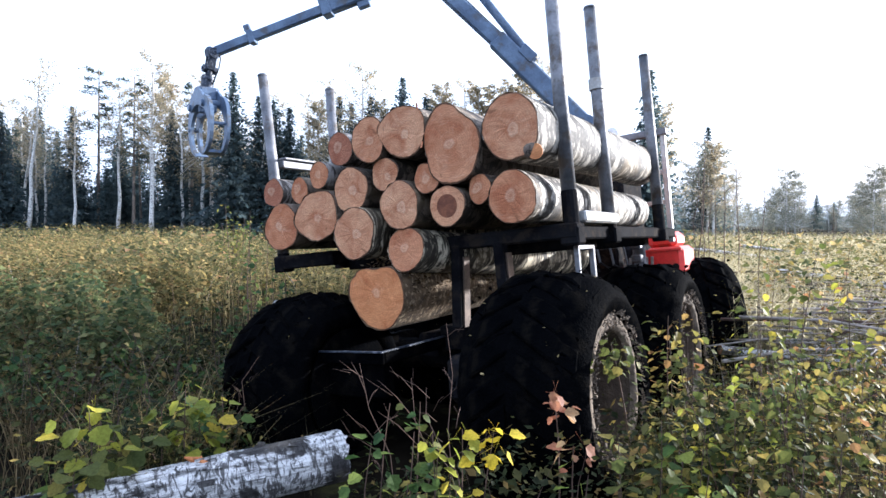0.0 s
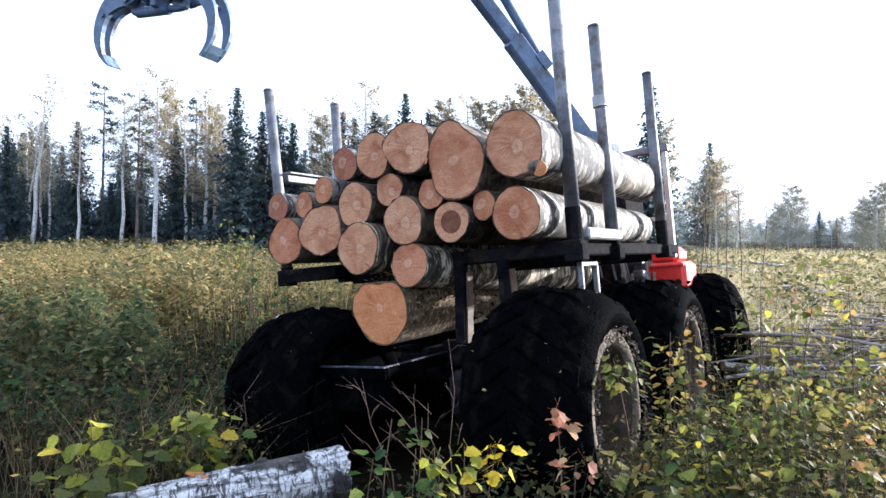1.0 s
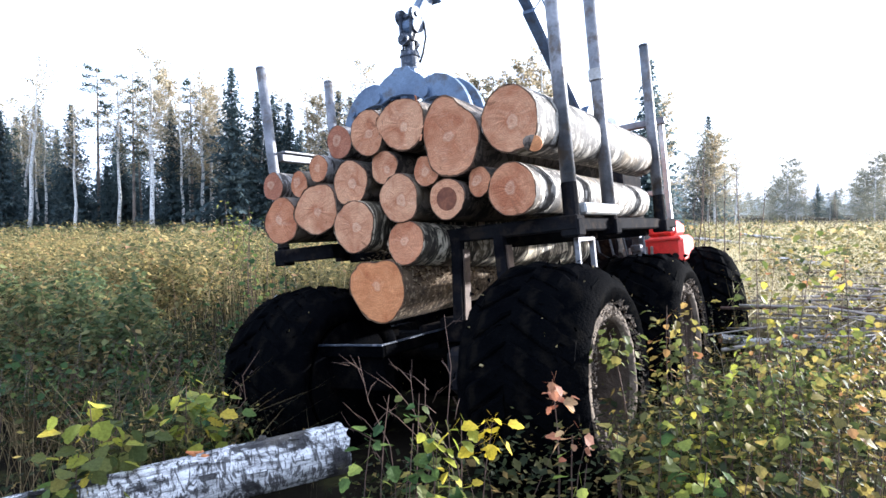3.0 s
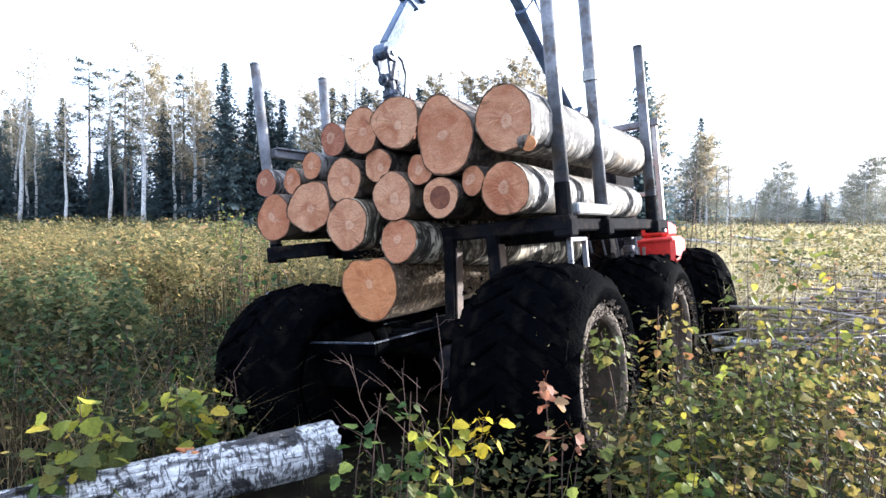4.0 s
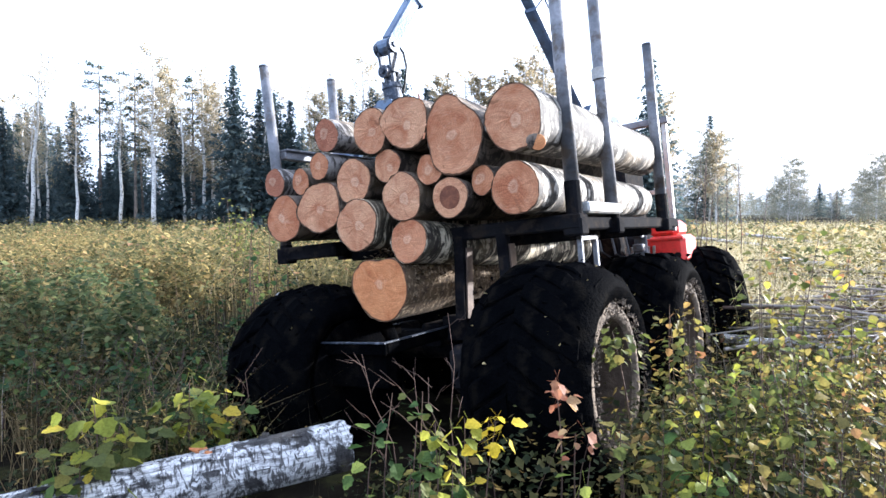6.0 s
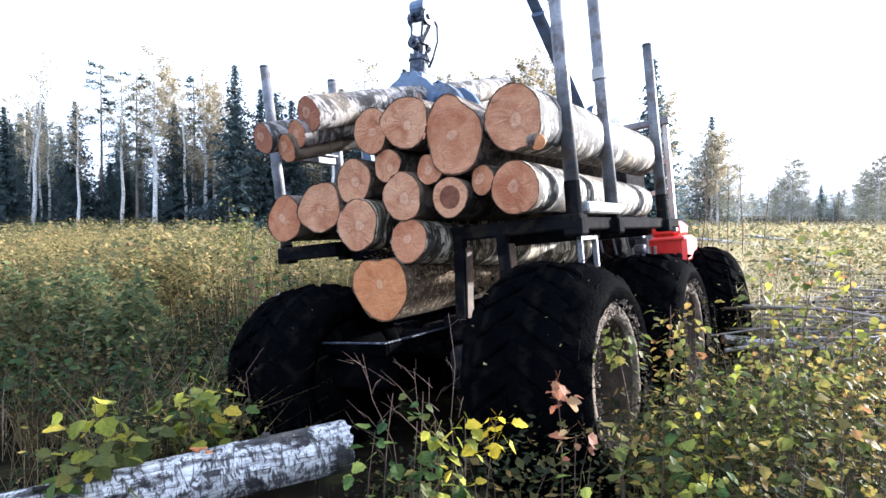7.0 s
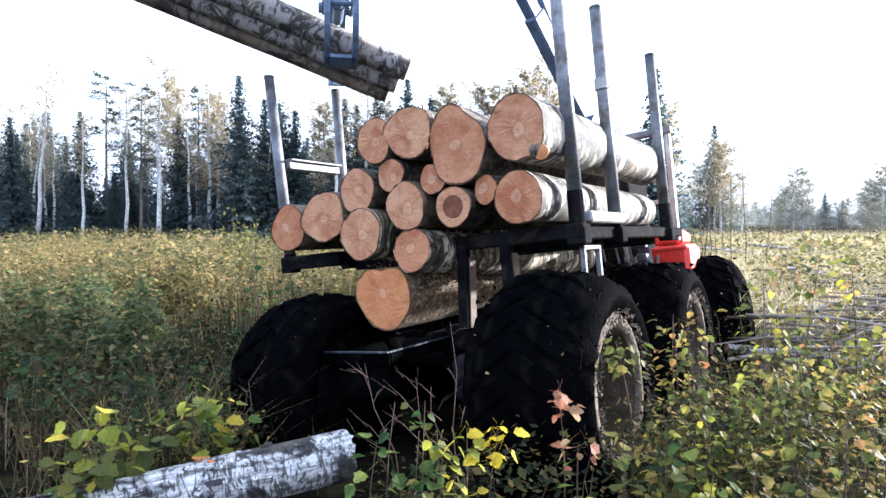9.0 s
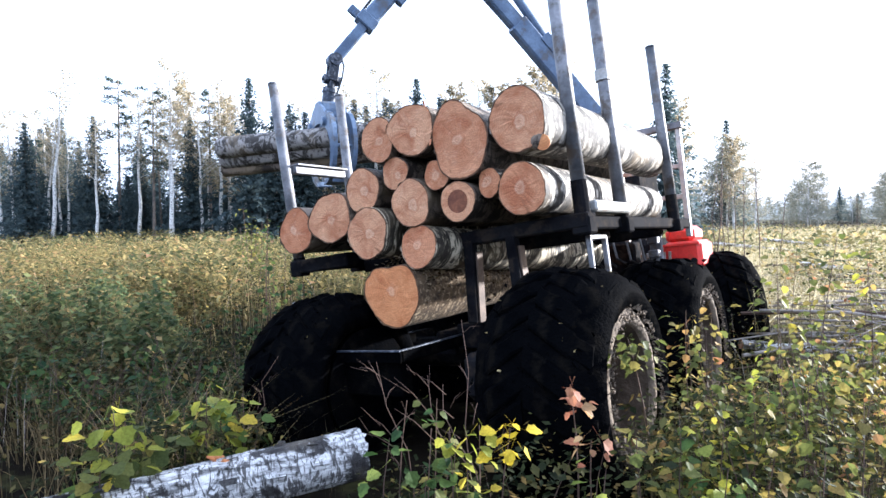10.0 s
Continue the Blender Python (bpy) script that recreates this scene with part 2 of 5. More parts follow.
CHROME = two_scale("bright_rod", (0.60, 0.60, 0.60), (0.72, 0.72, 0.72), 9.0, 60.0, 0.2, 1.0, 0.05)
GLASS = two_scale("lamp_glass", (0.75, 0.75, 0.75), (0.9, 0.9, 0.9), 9.0, 60.0, 0.1, 0.0, 0.02)
# nearly black, so bare spots read as shade between the plants
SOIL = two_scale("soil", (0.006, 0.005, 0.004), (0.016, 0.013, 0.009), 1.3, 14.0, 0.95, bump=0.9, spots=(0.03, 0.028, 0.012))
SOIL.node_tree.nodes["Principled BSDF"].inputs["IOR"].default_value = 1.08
TWIG = two_scale("grey_twig", (0.17, 0.14, 0.12), (0.42, 0.37, 0.33), 5.0, 60.0, 0.85)
TWIG_DARK = two_scale("brown_twig", (0.05, 0.03, 0.025), (0.12, 0.075, 0.055), 5.0, 60.0, 0.85)
LEAF_FIELD = leaf_material("field_leaves", [(0.0, (0.06, 0.08, 0.035)), (0.4, (0.15, 0.155, 0.07)), (0.7, (0.30, 0.25, 0.12)), (0.88, (0.55, 0.41, 0.16)), (1.0, (0.36, 0.21, 0.12))], through_light=0.5, patchy=(0.105, 0.09, 0.036))
LEAF_GOLD = leaf_material("golden_leaves", [(0.0, (0.12, 0.12, 0.05)), (0.5, (0.27, 0.22, 0.09)), (0.88, (0.48, 0.36, 0.14)), (1.0, (0.38, 0.20, 0.10))], 0.7, 0.5)
LEAF_BUSH = leaf_material("cool_green_leaves", [(0.0, (0.045, 0.07, 0.03)), (0.55, (0.13, 0.165, 0.07)), (0.85, (0.23, 0.23, 0.09)), (1.0, (0.40, 0.28, 0.12))], 0.6, 0.5)
# leaf greens darkened to put the near plants' shade into colour
LEAF_SHADED = leaf_material("green_leaves", [(0.0, (0.010, 0.016, 0.007)), (0.5, (0.030, 0.037, 0.014)), (0.8, (0.08, 0.075, 0.026)), (1.0, (0.22, 0.145, 0.05))])
LEAF_AUTUMN = leaf_material("yellowing_leaves", [(0.0, (0.025, 0.032, 0.012)), (0.45, (0.08, 0.08, 0.026)), (0.75, (0.22, 0.18, 0.05)), (0.92, (0.46, 0.34, 0.09)), (1.0, (0.16, 0.08, 0.04))])
LEAF_BIRCH = leaf_material("birch_foliage", [(0.0, (0.25, 0.23, 0.15)), (0.5, (0.42, 0.36, 0.24)), (1.0, (0.58, 0.46, 0.31))], 0.75, 0.65)
# paler foliage for the broad trees; haze is put into its colour
LEAF_HAZED = leaf_material("haze_paled_foliage", [(0.0, (0.20, 0.23, 0.19)), (0.5, (0.32, 0.32, 0.25)), (1.0, (0.44, 0.38, 0.27))])
LITTER = leaf_material("leaf_litter", [(0.0, (0.03, 0.02, 0.012)), (0.5, (0.09, 0.058, 0.030)), (0.85, (0.22, 0.15, 0.08)), (1.0, (0.62, 0.50, 0.34))], 0.85, 0.1)
# grass colours darkened to stand in for shade near the machine
GRASS_SHADED = leaf_material("shaded_grass", [(0.0, (0.02, 0.022, 0.010)), (0.6, (0.07, 0.06, 0.028)), (1.0, (0.24, 0.19, 0.10))], 0.7, 0.2)
TUFT = leaf_material("brown_grass", [(0.0, (0.05, 0.04, 0.02)), (0.5, (0.15, 0.105, 0.05)), (1.0, (0.34, 0.25, 0.13))], 0.7, 0.3)
STRAW = leaf_material("dry_grass", [(0.0, (0.09, 0.08, 0.03)), (0.5, (0.26, 0.20, 0.09)), (1.0, (0.42, 0.33, 0.17))], 0.7, 0.2)
# needle colours lifted towards blue-grey to paint in distance haze
NEEDLES = leaf_material("spruce_needles", [(0.0, (0.060, 0.090, 0.098)), (0.6, (0.098, 0.135, 0.142)), (1.0, (0.12, 0.15, 0.14))], 0.6, 0.55)
PINE = leaf_material("pine_needles", [(0.0, (0.055, 0.085, 0.075)), (1.0, (0.12, 0.15, 0.12))], 0.6, 0.25)


# ---- mesh helpers ----
def finish(name, bm, mats, parent=None, smooth=False):
    me = bpy.data.meshes.new(name)
    bm.to_mesh(me)
    bm.free()
    for m in mats if isinstance(mats, (list, tuple)) else [mats]:
        me.materials.append(m)
    if smooth:
        for p in me.polygons:
            p.use_smooth = True
    ob = new(name, me)
    if parent:
        ob.parent = parent
    return ob


def part(name, bm, mat, parent, label="", smooth=False):
    ob = finish(name, bm, mat, parent, smooth)
    return tagged(ob, label) if label else ob


def box(bm, lo, hi, bevel=0.008, m=None):
    """A bevelled box between two corners, turned by m."""
    c = [(lo[k] + hi[k]) / 2 for k in range(3)]
    s = [abs(hi[k] - lo[k]) for k in range(3)]
    r = bmesh.ops.create_cube(bm, size=1.0, matrix=(m or Matrix()) @ Matrix.Translation(c) @ Matrix.Diagonal((*s, 1)))
    if bevel:
        ed = list({e for v in r["verts"] for e in v.link_edges})
        bmesh.ops.bevel(bm, geom=ed, offset=min(bevel, min(s) * 0.3), segments=1, affect="EDGES")
    return bm


def rod(bm, a, b, r0, r1=None, n=10, caps=True):
    """A tapered round bar from a to b."""
    a, b = Vector(a), Vector(b)
    m = Matrix.Translation((a + b) / 2) @ (b - a).to_track_quat("Z", "Y").to_matrix().to_4x4()
    bmesh.ops.create_cone(bm, cap_ends=caps, segments=n, radius1=r0, radius2=r0 if r1 is None else r1, depth=(b - a).length, matrix=m)
    return bm


def beam(bm, a, b, w, h, bevel=0.008, up=(0, 0, 1)):
    """A square bar from a to b, w wide and h high."""
    a, b = Vector(a), Vector(b)
    y = (b - a).normalized()
    x = y.cross(Vector(up)).normalized()
    z = x.cross(y)
    m = Matrix((x, y, z)).transposed().to_4x4()
    m.translation = (a + b) / 2
    d = (b - a).length / 2
    return box(bm, (-w / 2, -d, -h / 2), (w / 2, d, h / 2), bevel, m)


def tube(bm, pts, radii, n=8):
    """A pipe along points, with its own radius at each."""
    pts = [Vector(p) for p in pts]
    rings = []
    for i, p in enumerate(pts):
        d = (pts[min(i + 1, len(pts) - 1)] - pts[max(i - 1, 0)]).normalized()
        x = d.orthogonal().normalized() if i == 0 else (rx - d * rx.dot(d)).normalized()
        rx, y = x, d.cross(x)
        rings.append([bm.verts.new(p + (x * math.cos(k * 2 * math.pi / n) + y * math.sin(k * 2 * math.pi / n)) * radii[i]) for k in range(n)])
    for a, b in zip(rings, rings[1:]):
        for k in range(n):
            bm.faces.new((a[k], a[(k + 1) % n], b[(k + 1) % n], b[k]))
    bm.faces.new(rings[0][::-1]), bm.faces.new(rings[-1])
    return bm


class Blades:
    """Leaves, blades and stems gathered as plain arrays and turned into one mesh."""

    def __init__(self, seed):
        self.v, self.f, self.n, self.rng = [], [], 0, np.random.default_rng(seed)

    def leaves(self, centre, size, width=0.6, droop=0.3, flat=0.6):
        """Pointed folded leaves, one at each centre."""
        c = np.asarray(centre, float).reshape(-1, 3)
        k, g = len(c), self.rng
        size = np.broadcast_to(np.asarray(size, float), (k,))[:, None]
        az = g.uniform(0, 2 * np.pi, k)
        dirs = np.stack([np.cos(az), np.sin(az), g.normal(-droop, 0.45, k)], 1)
        dirs /= np.linalg.norm(dirs, axis=1)[:, None]
        up = np.stack([g.normal(0, 1 - flat, k), g.normal(0, 1 - flat, k), np.ones(k)], 1)
        side = np.cross(dirs, up)
        side /= np.linalg.norm(side, axis=1)[:, None] + 1e-9
        nor = np.cross(side, dirs)
        a = c
        tip = c + dirs * size
        mid = c + dirs * size * 0.45 - nor * size * 0.10
        l = c + dirs * size * 0.42 + side * size * width * 0.5
        r = c + dirs * size * 0.42 - side * size * width * 0.5
        self.add(np.stack([a, l, tip, r, mid], 1), [(0, 4, 1), (1, 4, 2), (0, 3, 4), (3, 2, 4)])

    def blades(self, root, height, width, lean=0.35):
        """Bent grass blades that taper to a point."""
        c = np.asarray(root, float).reshape(-1, 3)
        k, g = len(c), self.rng
        h = np.broadcast_to(np.asarray(height, float), (k,))[:, None]
        az = g.uniform(0, 2 * np.pi, k)
        out = np.stack([np.cos(az), np.sin(az), np.zeros(k)], 1) * (g.uniform(0.1, 1, k) * lean)[:, None]
        fa = g.uniform(0, 2 * np.pi, k)
        w = np.stack([np.cos(fa), np.sin(fa), np.zeros(k)], 1) * width / 2
        z = np.array([0, 0, 1.0])
        m = c + h * (0.55 * z + 0.35 * out)
        t = c + h * (0.95 * z + 1.1 * out)
        self.add(np.stack([c - w, c + w, m + w * 0.7, m - w * 0.7, t], 1), [(0, 1, 2), (0, 2, 3), (3, 2, 4)])

    def add(self, verts, faces):
        k, s = verts.shape[0], verts.shape[1]
        off = self.n + np.arange(k)[:, None, None] * s
        self.v.append(verts.reshape(-1, 3))
        self.f.append((np.array(faces)[None] + off).reshape(-1, 3))
        self.n += k * s

    def mesh(self, name, mat):
        v, f = np.concatenate(self.v), np.concatenate(self.f)
        me = bpy.data.meshes.new(name)
        me.vertices.add(len(v)), me.loops.add(len(f) * 3), me.polygons.add(len(f))
        me.vertices.foreach_set("co", v.ravel())
        me.loops.foreach_set("vertex_index", f.ravel().astype(np.int32))
        me.polygons.foreach_set("loop_start", np.arange(0, len(f) * 3, 3, dtype=np.int32))
        me.materials.append(mat)
        me.update()
        me.validate()
        return me


# ---- the forwarder's place: x across, y ahead, z up from the middle of the rear bunk beam ----
V = Matrix(((0.826, 0.557, -0.087, -0.21), (-0.552, 0.830, 0.077, 3.99), (0.115, -0.015, 0.993, 1.272), (0, 0, 0, 1)))
q = V.to_quaternion().to_matrix().to_4x4()
q.translation = V.translation
V = q
VI = V.inverted()


def ground_z(x, y):
    """The lie of the land: nearly level, with hummocks and wheel ruts."""
    z = 0.10 * noise.noise((x * 0.25, y * 0.25, 3.0)) + 0.05 * noise.noise((x * 0.9, y * 0.9, 7.0))
    far = max(0.0, min(1.0, (math.hypot(x, y) - 60) / 100))
    return z * (1 - far) - 0.05


# ---- ground ----
def build_ground():
    bm = bmesh.new()
    ring = [0.0] + [0.6 * 1.11 ** k for k in range(72)]
    n, rows = 96, []
    for r in ring:
        rows.append([bm.verts.new((r * math.cos(k * 2 * math.pi / n), 4 + r * math.sin(k * 2 * math.pi / n), ground_z(r * math.cos(k * 2 * math.pi / n), 4 + r * math.sin(k * 2 * math.pi / n)))) for k in range(n)] if r else [bm.verts.new((0, 4, ground_z(0, 4)))])
    for k in range(n):
        bm.faces.new((rows[0][0], rows[1][k], rows[1][(k + 1) % n]))
    for a, b in zip(rows[1:], rows[2:]):
        for k in range(n):
            bm.faces.new((a[k], b[k], b[(k + 1) % n], a[(k + 1) % n]))
    tagged(finish("ground", bm, SOIL, smooth=True), "near-black soil of a forest clearing", kind="structure")


build_ground()


# ---- wheels ----
def tyre_mesh(R, W, rim):
    """A wide forestry tyre: rounded carcass with heavy slanting lugs."""
    bm = bmesh.new()
    prof = [(-0.36, rim), (-0.45, rim + 0.03), (-0.495, rim + 0.10), (-0.48, R - 0.12), (-0.43, R - 0.07), (-0.34, R - 0.038), (-0.2, R - 0.022), (0, R - 0.018),
            (0.2, R - 0.022), (0.34, R - 0.038), (0.43, R - 0.07), (0.48, R - 0.12), (0.495, rim + 0.10), (0.45, rim + 0.03), (0.36, rim)]
    n, rings = 96, []
    for k in range(n):
        a = 2 * math.pi * k / n
        rings.append([bm.verts.new((x * W, (r + 0.014 * noise.noise((x * 5, math.cos(a) * 7, math.sin(a) * 7))) * math.cos(a), (r + 0.014 * noise.noise((x * 5, math.cos(a) * 7, math.sin(a) * 7))) * math.sin(a))) for x, r in prof])
    for k in range(n):
        a, b = rings[k], rings[(k + 1) % n]
        for j in range(len(prof) - 1):
            bm.faces.new((a[j], a[j + 1], b[j + 1], b[j]))
    bmesh.ops.recalc_face_normals(bm, faces=bm.faces)
    return bm


def lug_mesh(R, W, side):
    """One worn slanting lug, half as long as the tread is wide."""
    bm, secs = bmesh.new(), []
    for i in range(6):
        f = i / 5
        drop = max(0, f - 0.45) / 0.55
        r, base = R - 0.002 - 0.085 * drop ** 1.6 + 0.010 * math.sin(2.7 * i + side), R - 0.07 - 0.12 * drop
        ang, hw = 0.30 * f, 0.052 / R * (1.0 + 0.3 * f)
        x = side * W * (0.01 + 0.475 * f)
        secs.append([bm.verts.new((x, rr * math.cos(ang + s * hw), rr * math.sin(ang + s * hw))) for rr, s in ((base, -1.35), (r - 0.008, -1.05), (r, -0.8), (r, 0.8), (r - 0.008, 1.05), (base, 1.35))])
    for a, c in zip(secs, secs[1:]):
        for j in range(5):
            bm.faces.new((a[j], a[j + 1], c[j + 1], c[j]))
    bm.faces.new(secs[0]), bm.faces.new(secs[-1])
    bmesh.ops.recalc_face_normals(bm, faces=bm.faces)
    return bm


def rim_mesh(R, W, out):
    """A deep dished steel rim with a caked flange; out tells which side faces away."""
    bm = bmesh.new()
    prof = [(0.40, R + 0.045), (0.43, R + 0.05), (0.44, R), (0.40, R - 0.02), (0.10, R - 0.05), (-0.22, R - 0.07), (-0.26, 0.16), (-0.22, 0.15), (-0.20, 0.0)]
    n, rings = 72, []
    for k in range(n):
        a = 2 * math.pi * k / n
        rings.append([bm.verts.new((out * x * W, (max(r, 0.004) + (0.05 * abs(noise.noise((math.cos(a) * 9, math.sin(a) * 9, out * 3.0))) if r > R else 0)) * math.cos(a), (max(r, 0.004) + (0.05 * abs(noise.noise((math.cos(a) * 9, math.sin(a) * 9, out * 3.0))) if r > R else 0)) * math.sin(a))) for x, r in prof])
    for k in range(n):
        a, b = rings[k], rings[(k + 1) % n]
        for j in range(len(prof) - 1):
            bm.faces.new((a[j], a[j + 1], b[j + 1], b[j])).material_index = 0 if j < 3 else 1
    bmesh.ops.recalc_face_normals(bm, faces=bm.faces)
    return bm


forwarder = new("forwarder")
forwarder.matrix_basis = V
tagged(forwarder, "muddy red six-wheeled log forwarder standing in the undergrowth", "forwarder")
TYRE_W, TYRE_R, RIM_R = 0.66, 0.60, 0.325
WHEELS = [(1.11, -0.28, -0.85, 0), (1.13, 1.34, -0.88, 0), (-0.62, -0.28, -0.89, 0), (-0.62, 1.32, -0.92, 0), (1.12, 3.15, -0.88, 24), (-0.7, 3.6, -0.88, 24)]
tyre_data = clods = None
LUGS = []


def clod_mesh(r0, r1, half, count, size, seed, mat):
    """Small uneven lumps scattered round a wheel between two radii."""
    g, bm = random.Random(seed), bmesh.new()
    for k in range(count):
        a, r = g.uniform(0, 6.283), g.uniform(r0, r1)
        x = g.uniform(-half, half) if r0 > 0.5 else half * g.uniform(0.95, 1.01)
        q = Vector((x, r * math.cos(a), r * math.sin(a)))
        e = [q + Vector((g.gauss(0, 1), g.gauss(0, 1), g.gauss(0, 1))) * size * g.choice((0.6, 0.8, 1.3)) for _ in range(5)]
        vs = [bm.verts.new(p) for p in e]
        for f in ((0, 1, 2), (0, 2, 3), (0, 3, 1), (4, 2, 1), (4, 3, 2), (4, 1, 3)):
            bm.faces.new([vs[t] for t in f])
    me = bpy.data.meshes.new("mud")
    bm.to_mesh(me)
    bm.free()
    me.materials.append(mat)
    return me



for side in (-1, 1):
    me = bpy.data.meshes.new("lug")
    lb = lug_mesh(TYRE_R, TYRE_W, side)
    lb.to_mesh(me)
    lb.free()
    me.materials.append(RUBBER)
    LUGS.append(me)
for i, (x, y, z, turn) in enumerate(WHEELS):
    if tyre_data is None:
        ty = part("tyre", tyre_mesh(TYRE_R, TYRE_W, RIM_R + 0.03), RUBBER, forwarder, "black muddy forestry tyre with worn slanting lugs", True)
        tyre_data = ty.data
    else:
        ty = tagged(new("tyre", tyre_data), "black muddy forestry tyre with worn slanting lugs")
        ty.parent = forwarder
    ty.matrix_basis = pose(x, y, z, 0, 0, turn) @ pose(0, 0, 0, 11 * i, 0, 0) @ Matrix.Diagonal((1.05 if x < 0 else 1.0, 1, 1, 1))
    for k in range(44):
        lug = new("lug", LUGS[k % 2])
        lug.parent = ty
        worn = 1.004 + 0.012 * math.sin(k * 2.7 + i)
        lug.matrix_basis = pose(0, 0, 0, math.degrees(2 * math.pi * (k // 2 + 0.5 * (k % 2)) / 22) + 1.6 * math.sin(k * 5.1 + i), 0, 1.2 * math.sin(k * 3.3)) @ Matrix.Diagonal((0.90 + 0.03 * math.sin(k * 1.9), worn, worn, 1))
    if clods is None:
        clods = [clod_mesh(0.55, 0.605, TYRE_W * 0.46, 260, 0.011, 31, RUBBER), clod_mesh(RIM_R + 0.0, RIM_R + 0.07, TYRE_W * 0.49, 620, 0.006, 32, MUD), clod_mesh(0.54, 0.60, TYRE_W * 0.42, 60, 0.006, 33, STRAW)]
    for me, words in zip(clods, ("lumps of black mud on the tread", "crumbling dry mud along the rim", "bits of straw and leaf stuck in the mud")):
        lump = tagged(new("mud", me), words, kind="stuff")
        lump.parent, lump.matrix_basis = ty, pose(0, 0, 0, 0, 0, 0 if x > 0 else 180)
    out = 1 if x > 0 else -1
    rm = part("rim", rim_mesh(RIM_R, TYRE_W, out), [MUD, MUD_SHADED], ty, "mud-caked dished steel rim", True)
    hub = bmesh.new()
    rod(hub, (out * -0.15, 0, 0), (out * -0.03, 0, 0), 0.13, 0.11, 16)
    for k in range(8):
        a = k * math.pi / 4
        rod(hub, (out * -0.18, 0.19 * math.cos(a), 0.19 * math.sin(a)), (out * -0.12, 0.19 * math.cos(a), 0.19 * math.sin(a)), 0.016, n=6)
    rod(hub, (out * -0.17, 0, 0), (out * -0.135, 0, 0), 0.215, 0.21, 20)
    part("hub", hub, MUD_SHADED, ty)
    # added black disc, no part of the machine, hiding the rim's pale back
    back_disc = bmesh.new()
    rod(back_disc, (out * -0.31, 0, 0), (out * -0.24, 0, 0), RIM_R + 0.045, RIM_R + 0.02, 32)
    part("rim_back_disc", back_disc, RUBBER, ty, "added black disc covering the back of the rim")

# ---- chassis, bogie, engine cover, guard ----
bm = bmesh.new()
box(bm, (0.0, 0.05, -0.76), (0.14, 5.0, -0.60), 0.015)
box(bm, (0.42, 0.05, -0.74), (0.56, 5.0, -0.54), 0.015)
for y in (0.1, 1.2, 2.4):
    box(bm, (0.14, y, -0.72), (0.42, y + 0.14, -0.56), 0.01)
part("chassis", bm, STEEL, forwarder, "black steel ladder chassis")
bm = bmesh.new()
for s in (-1, 1):
    box(bm, (s * 0.52, -0.45, -0.92), (s * 0.68, 1.5, -0.66), 0.04)
rod(bm, (-0.7, 0.5, -0.80), (0.7, 0.5, -0.80), 0.11, n=14)
part("bogie", bm, STEEL, forwarder, "black swinging bogie axle")
bm = bmesh.new()
for lo, hi in (((-0.38, -0.55, -0.70), (0.18, -0.52, -0.63)), ((0.15, -0.52, -0.70), (0.18, 0.30, -0.63)), ((-0.38, -0.52, -0.70), (-0.35, 0.30, -0.63)), ((-0.33, -0.50, -0.90), (0.14, -0.40, -0.70))):
    box(bm, lo, hi, 0.008)
# tray takes the tyres' near-black material
tray = part("rear_tray", bm, RUBBER, forwarder, "dented open black tray")
for lo, hi in (((-0.385, -0.555, -0.632), (0.185, -0.535, -0.622)), ((0.168, -0.535, -0.632), (0.185, 0.30, -0.622)), ((-0.385, -0.535, -0.632), (-0.368, 0.30, -0.622))):
    bm = bmesh.new()
    box(bm, lo, hi, 0.002)
    part("lip", bm, LINK, tray, "worn bare edge of the tray")
bm = bmesh.new()
box(bm, (0.82, 2.60, -0.42), (1.16, 3.10, -0.16), 0.04)
box(bm, (0.84, 2.64, -0.18), (1.10, 3.05, -0.02), 0.05)
box(bm, (0.90, 2.9, -0.46), (1.08, 3.4, -0.16), 0.06)
cover = part("engine_cover", bm, RED, forwarder, "faded bright red engine cover")
for k in range(3):
    bm = bmesh.new()
    rod(bm, (0.89 + 0.10 * k, 2.585, -0.345), (0.89 + 0.10 * k, 2.61, -0.345), 0.030, n=14)
    part("opening", bm, STEEL, cover, "dark round opening")
bm = bmesh.new()
box(bm, (0.83, 2.585, -0.20), (1.15, 2.61, -0.175), 0.004)
part("ledge", bm, RED, cover)
bm = bmesh.new()
box(bm, (-0.8, 3.0, -0.55), (0.60, 4.4, -0.10), 0.06)
part("engine_block", bm, STEEL, forwarder, "dark engine housing")
bm = bmesh.new()
box(bm, (0.30, 2.55, -0.5), (0.58, 2.8, -0.12), 0.02)
rod(bm, (0.05, 2.9, -0.42), (0.05, 2.9, -0.02), 0.13, n=16)
valves = part("valve_block", bm, STEEL, forwarder, "black hydraulic valve block")
for k in range(6):
    bm = bmesh.new()
    rod(bm, (0.62 + 0.05 * k, 2.60, -0.48), (0.64 + 0.05 * k, 2.58, -0.24), 0.014, n=6)
    part("pipe", bm, PALE, valves, "pale steel pipe")
bm = bmesh.new()
for z in (-0.28, -0.16):
    box(bm, (0.78, 2.28, z), (0.87, 2.38, z + 0.07), 0.01)
box(bm, (0.77, 2.38, -0.34), (0.88, 2.42, -0.04), 0.01)
part("lamp_bracket", bm, GREY, forwarder, "pale steel lamp bracket")
for k in range(5):
    bm = bmesh.new()
    x = 0.1 + 0.13 * k
    tube(bm, [(x, 2.6, -0.08), (x + 0.08, 2.45, -0.2 - 0.03 * k), (x + 0.16, 2.55, -0.34), (x + 0.1, 2.8, -0.42)], [0.013] * 4, 6)
    part("hose", bm, HOSE, forwarder, "black hydraulic hose")

# ---- headboard gate at the front of the load ----
gate = bmesh.new()
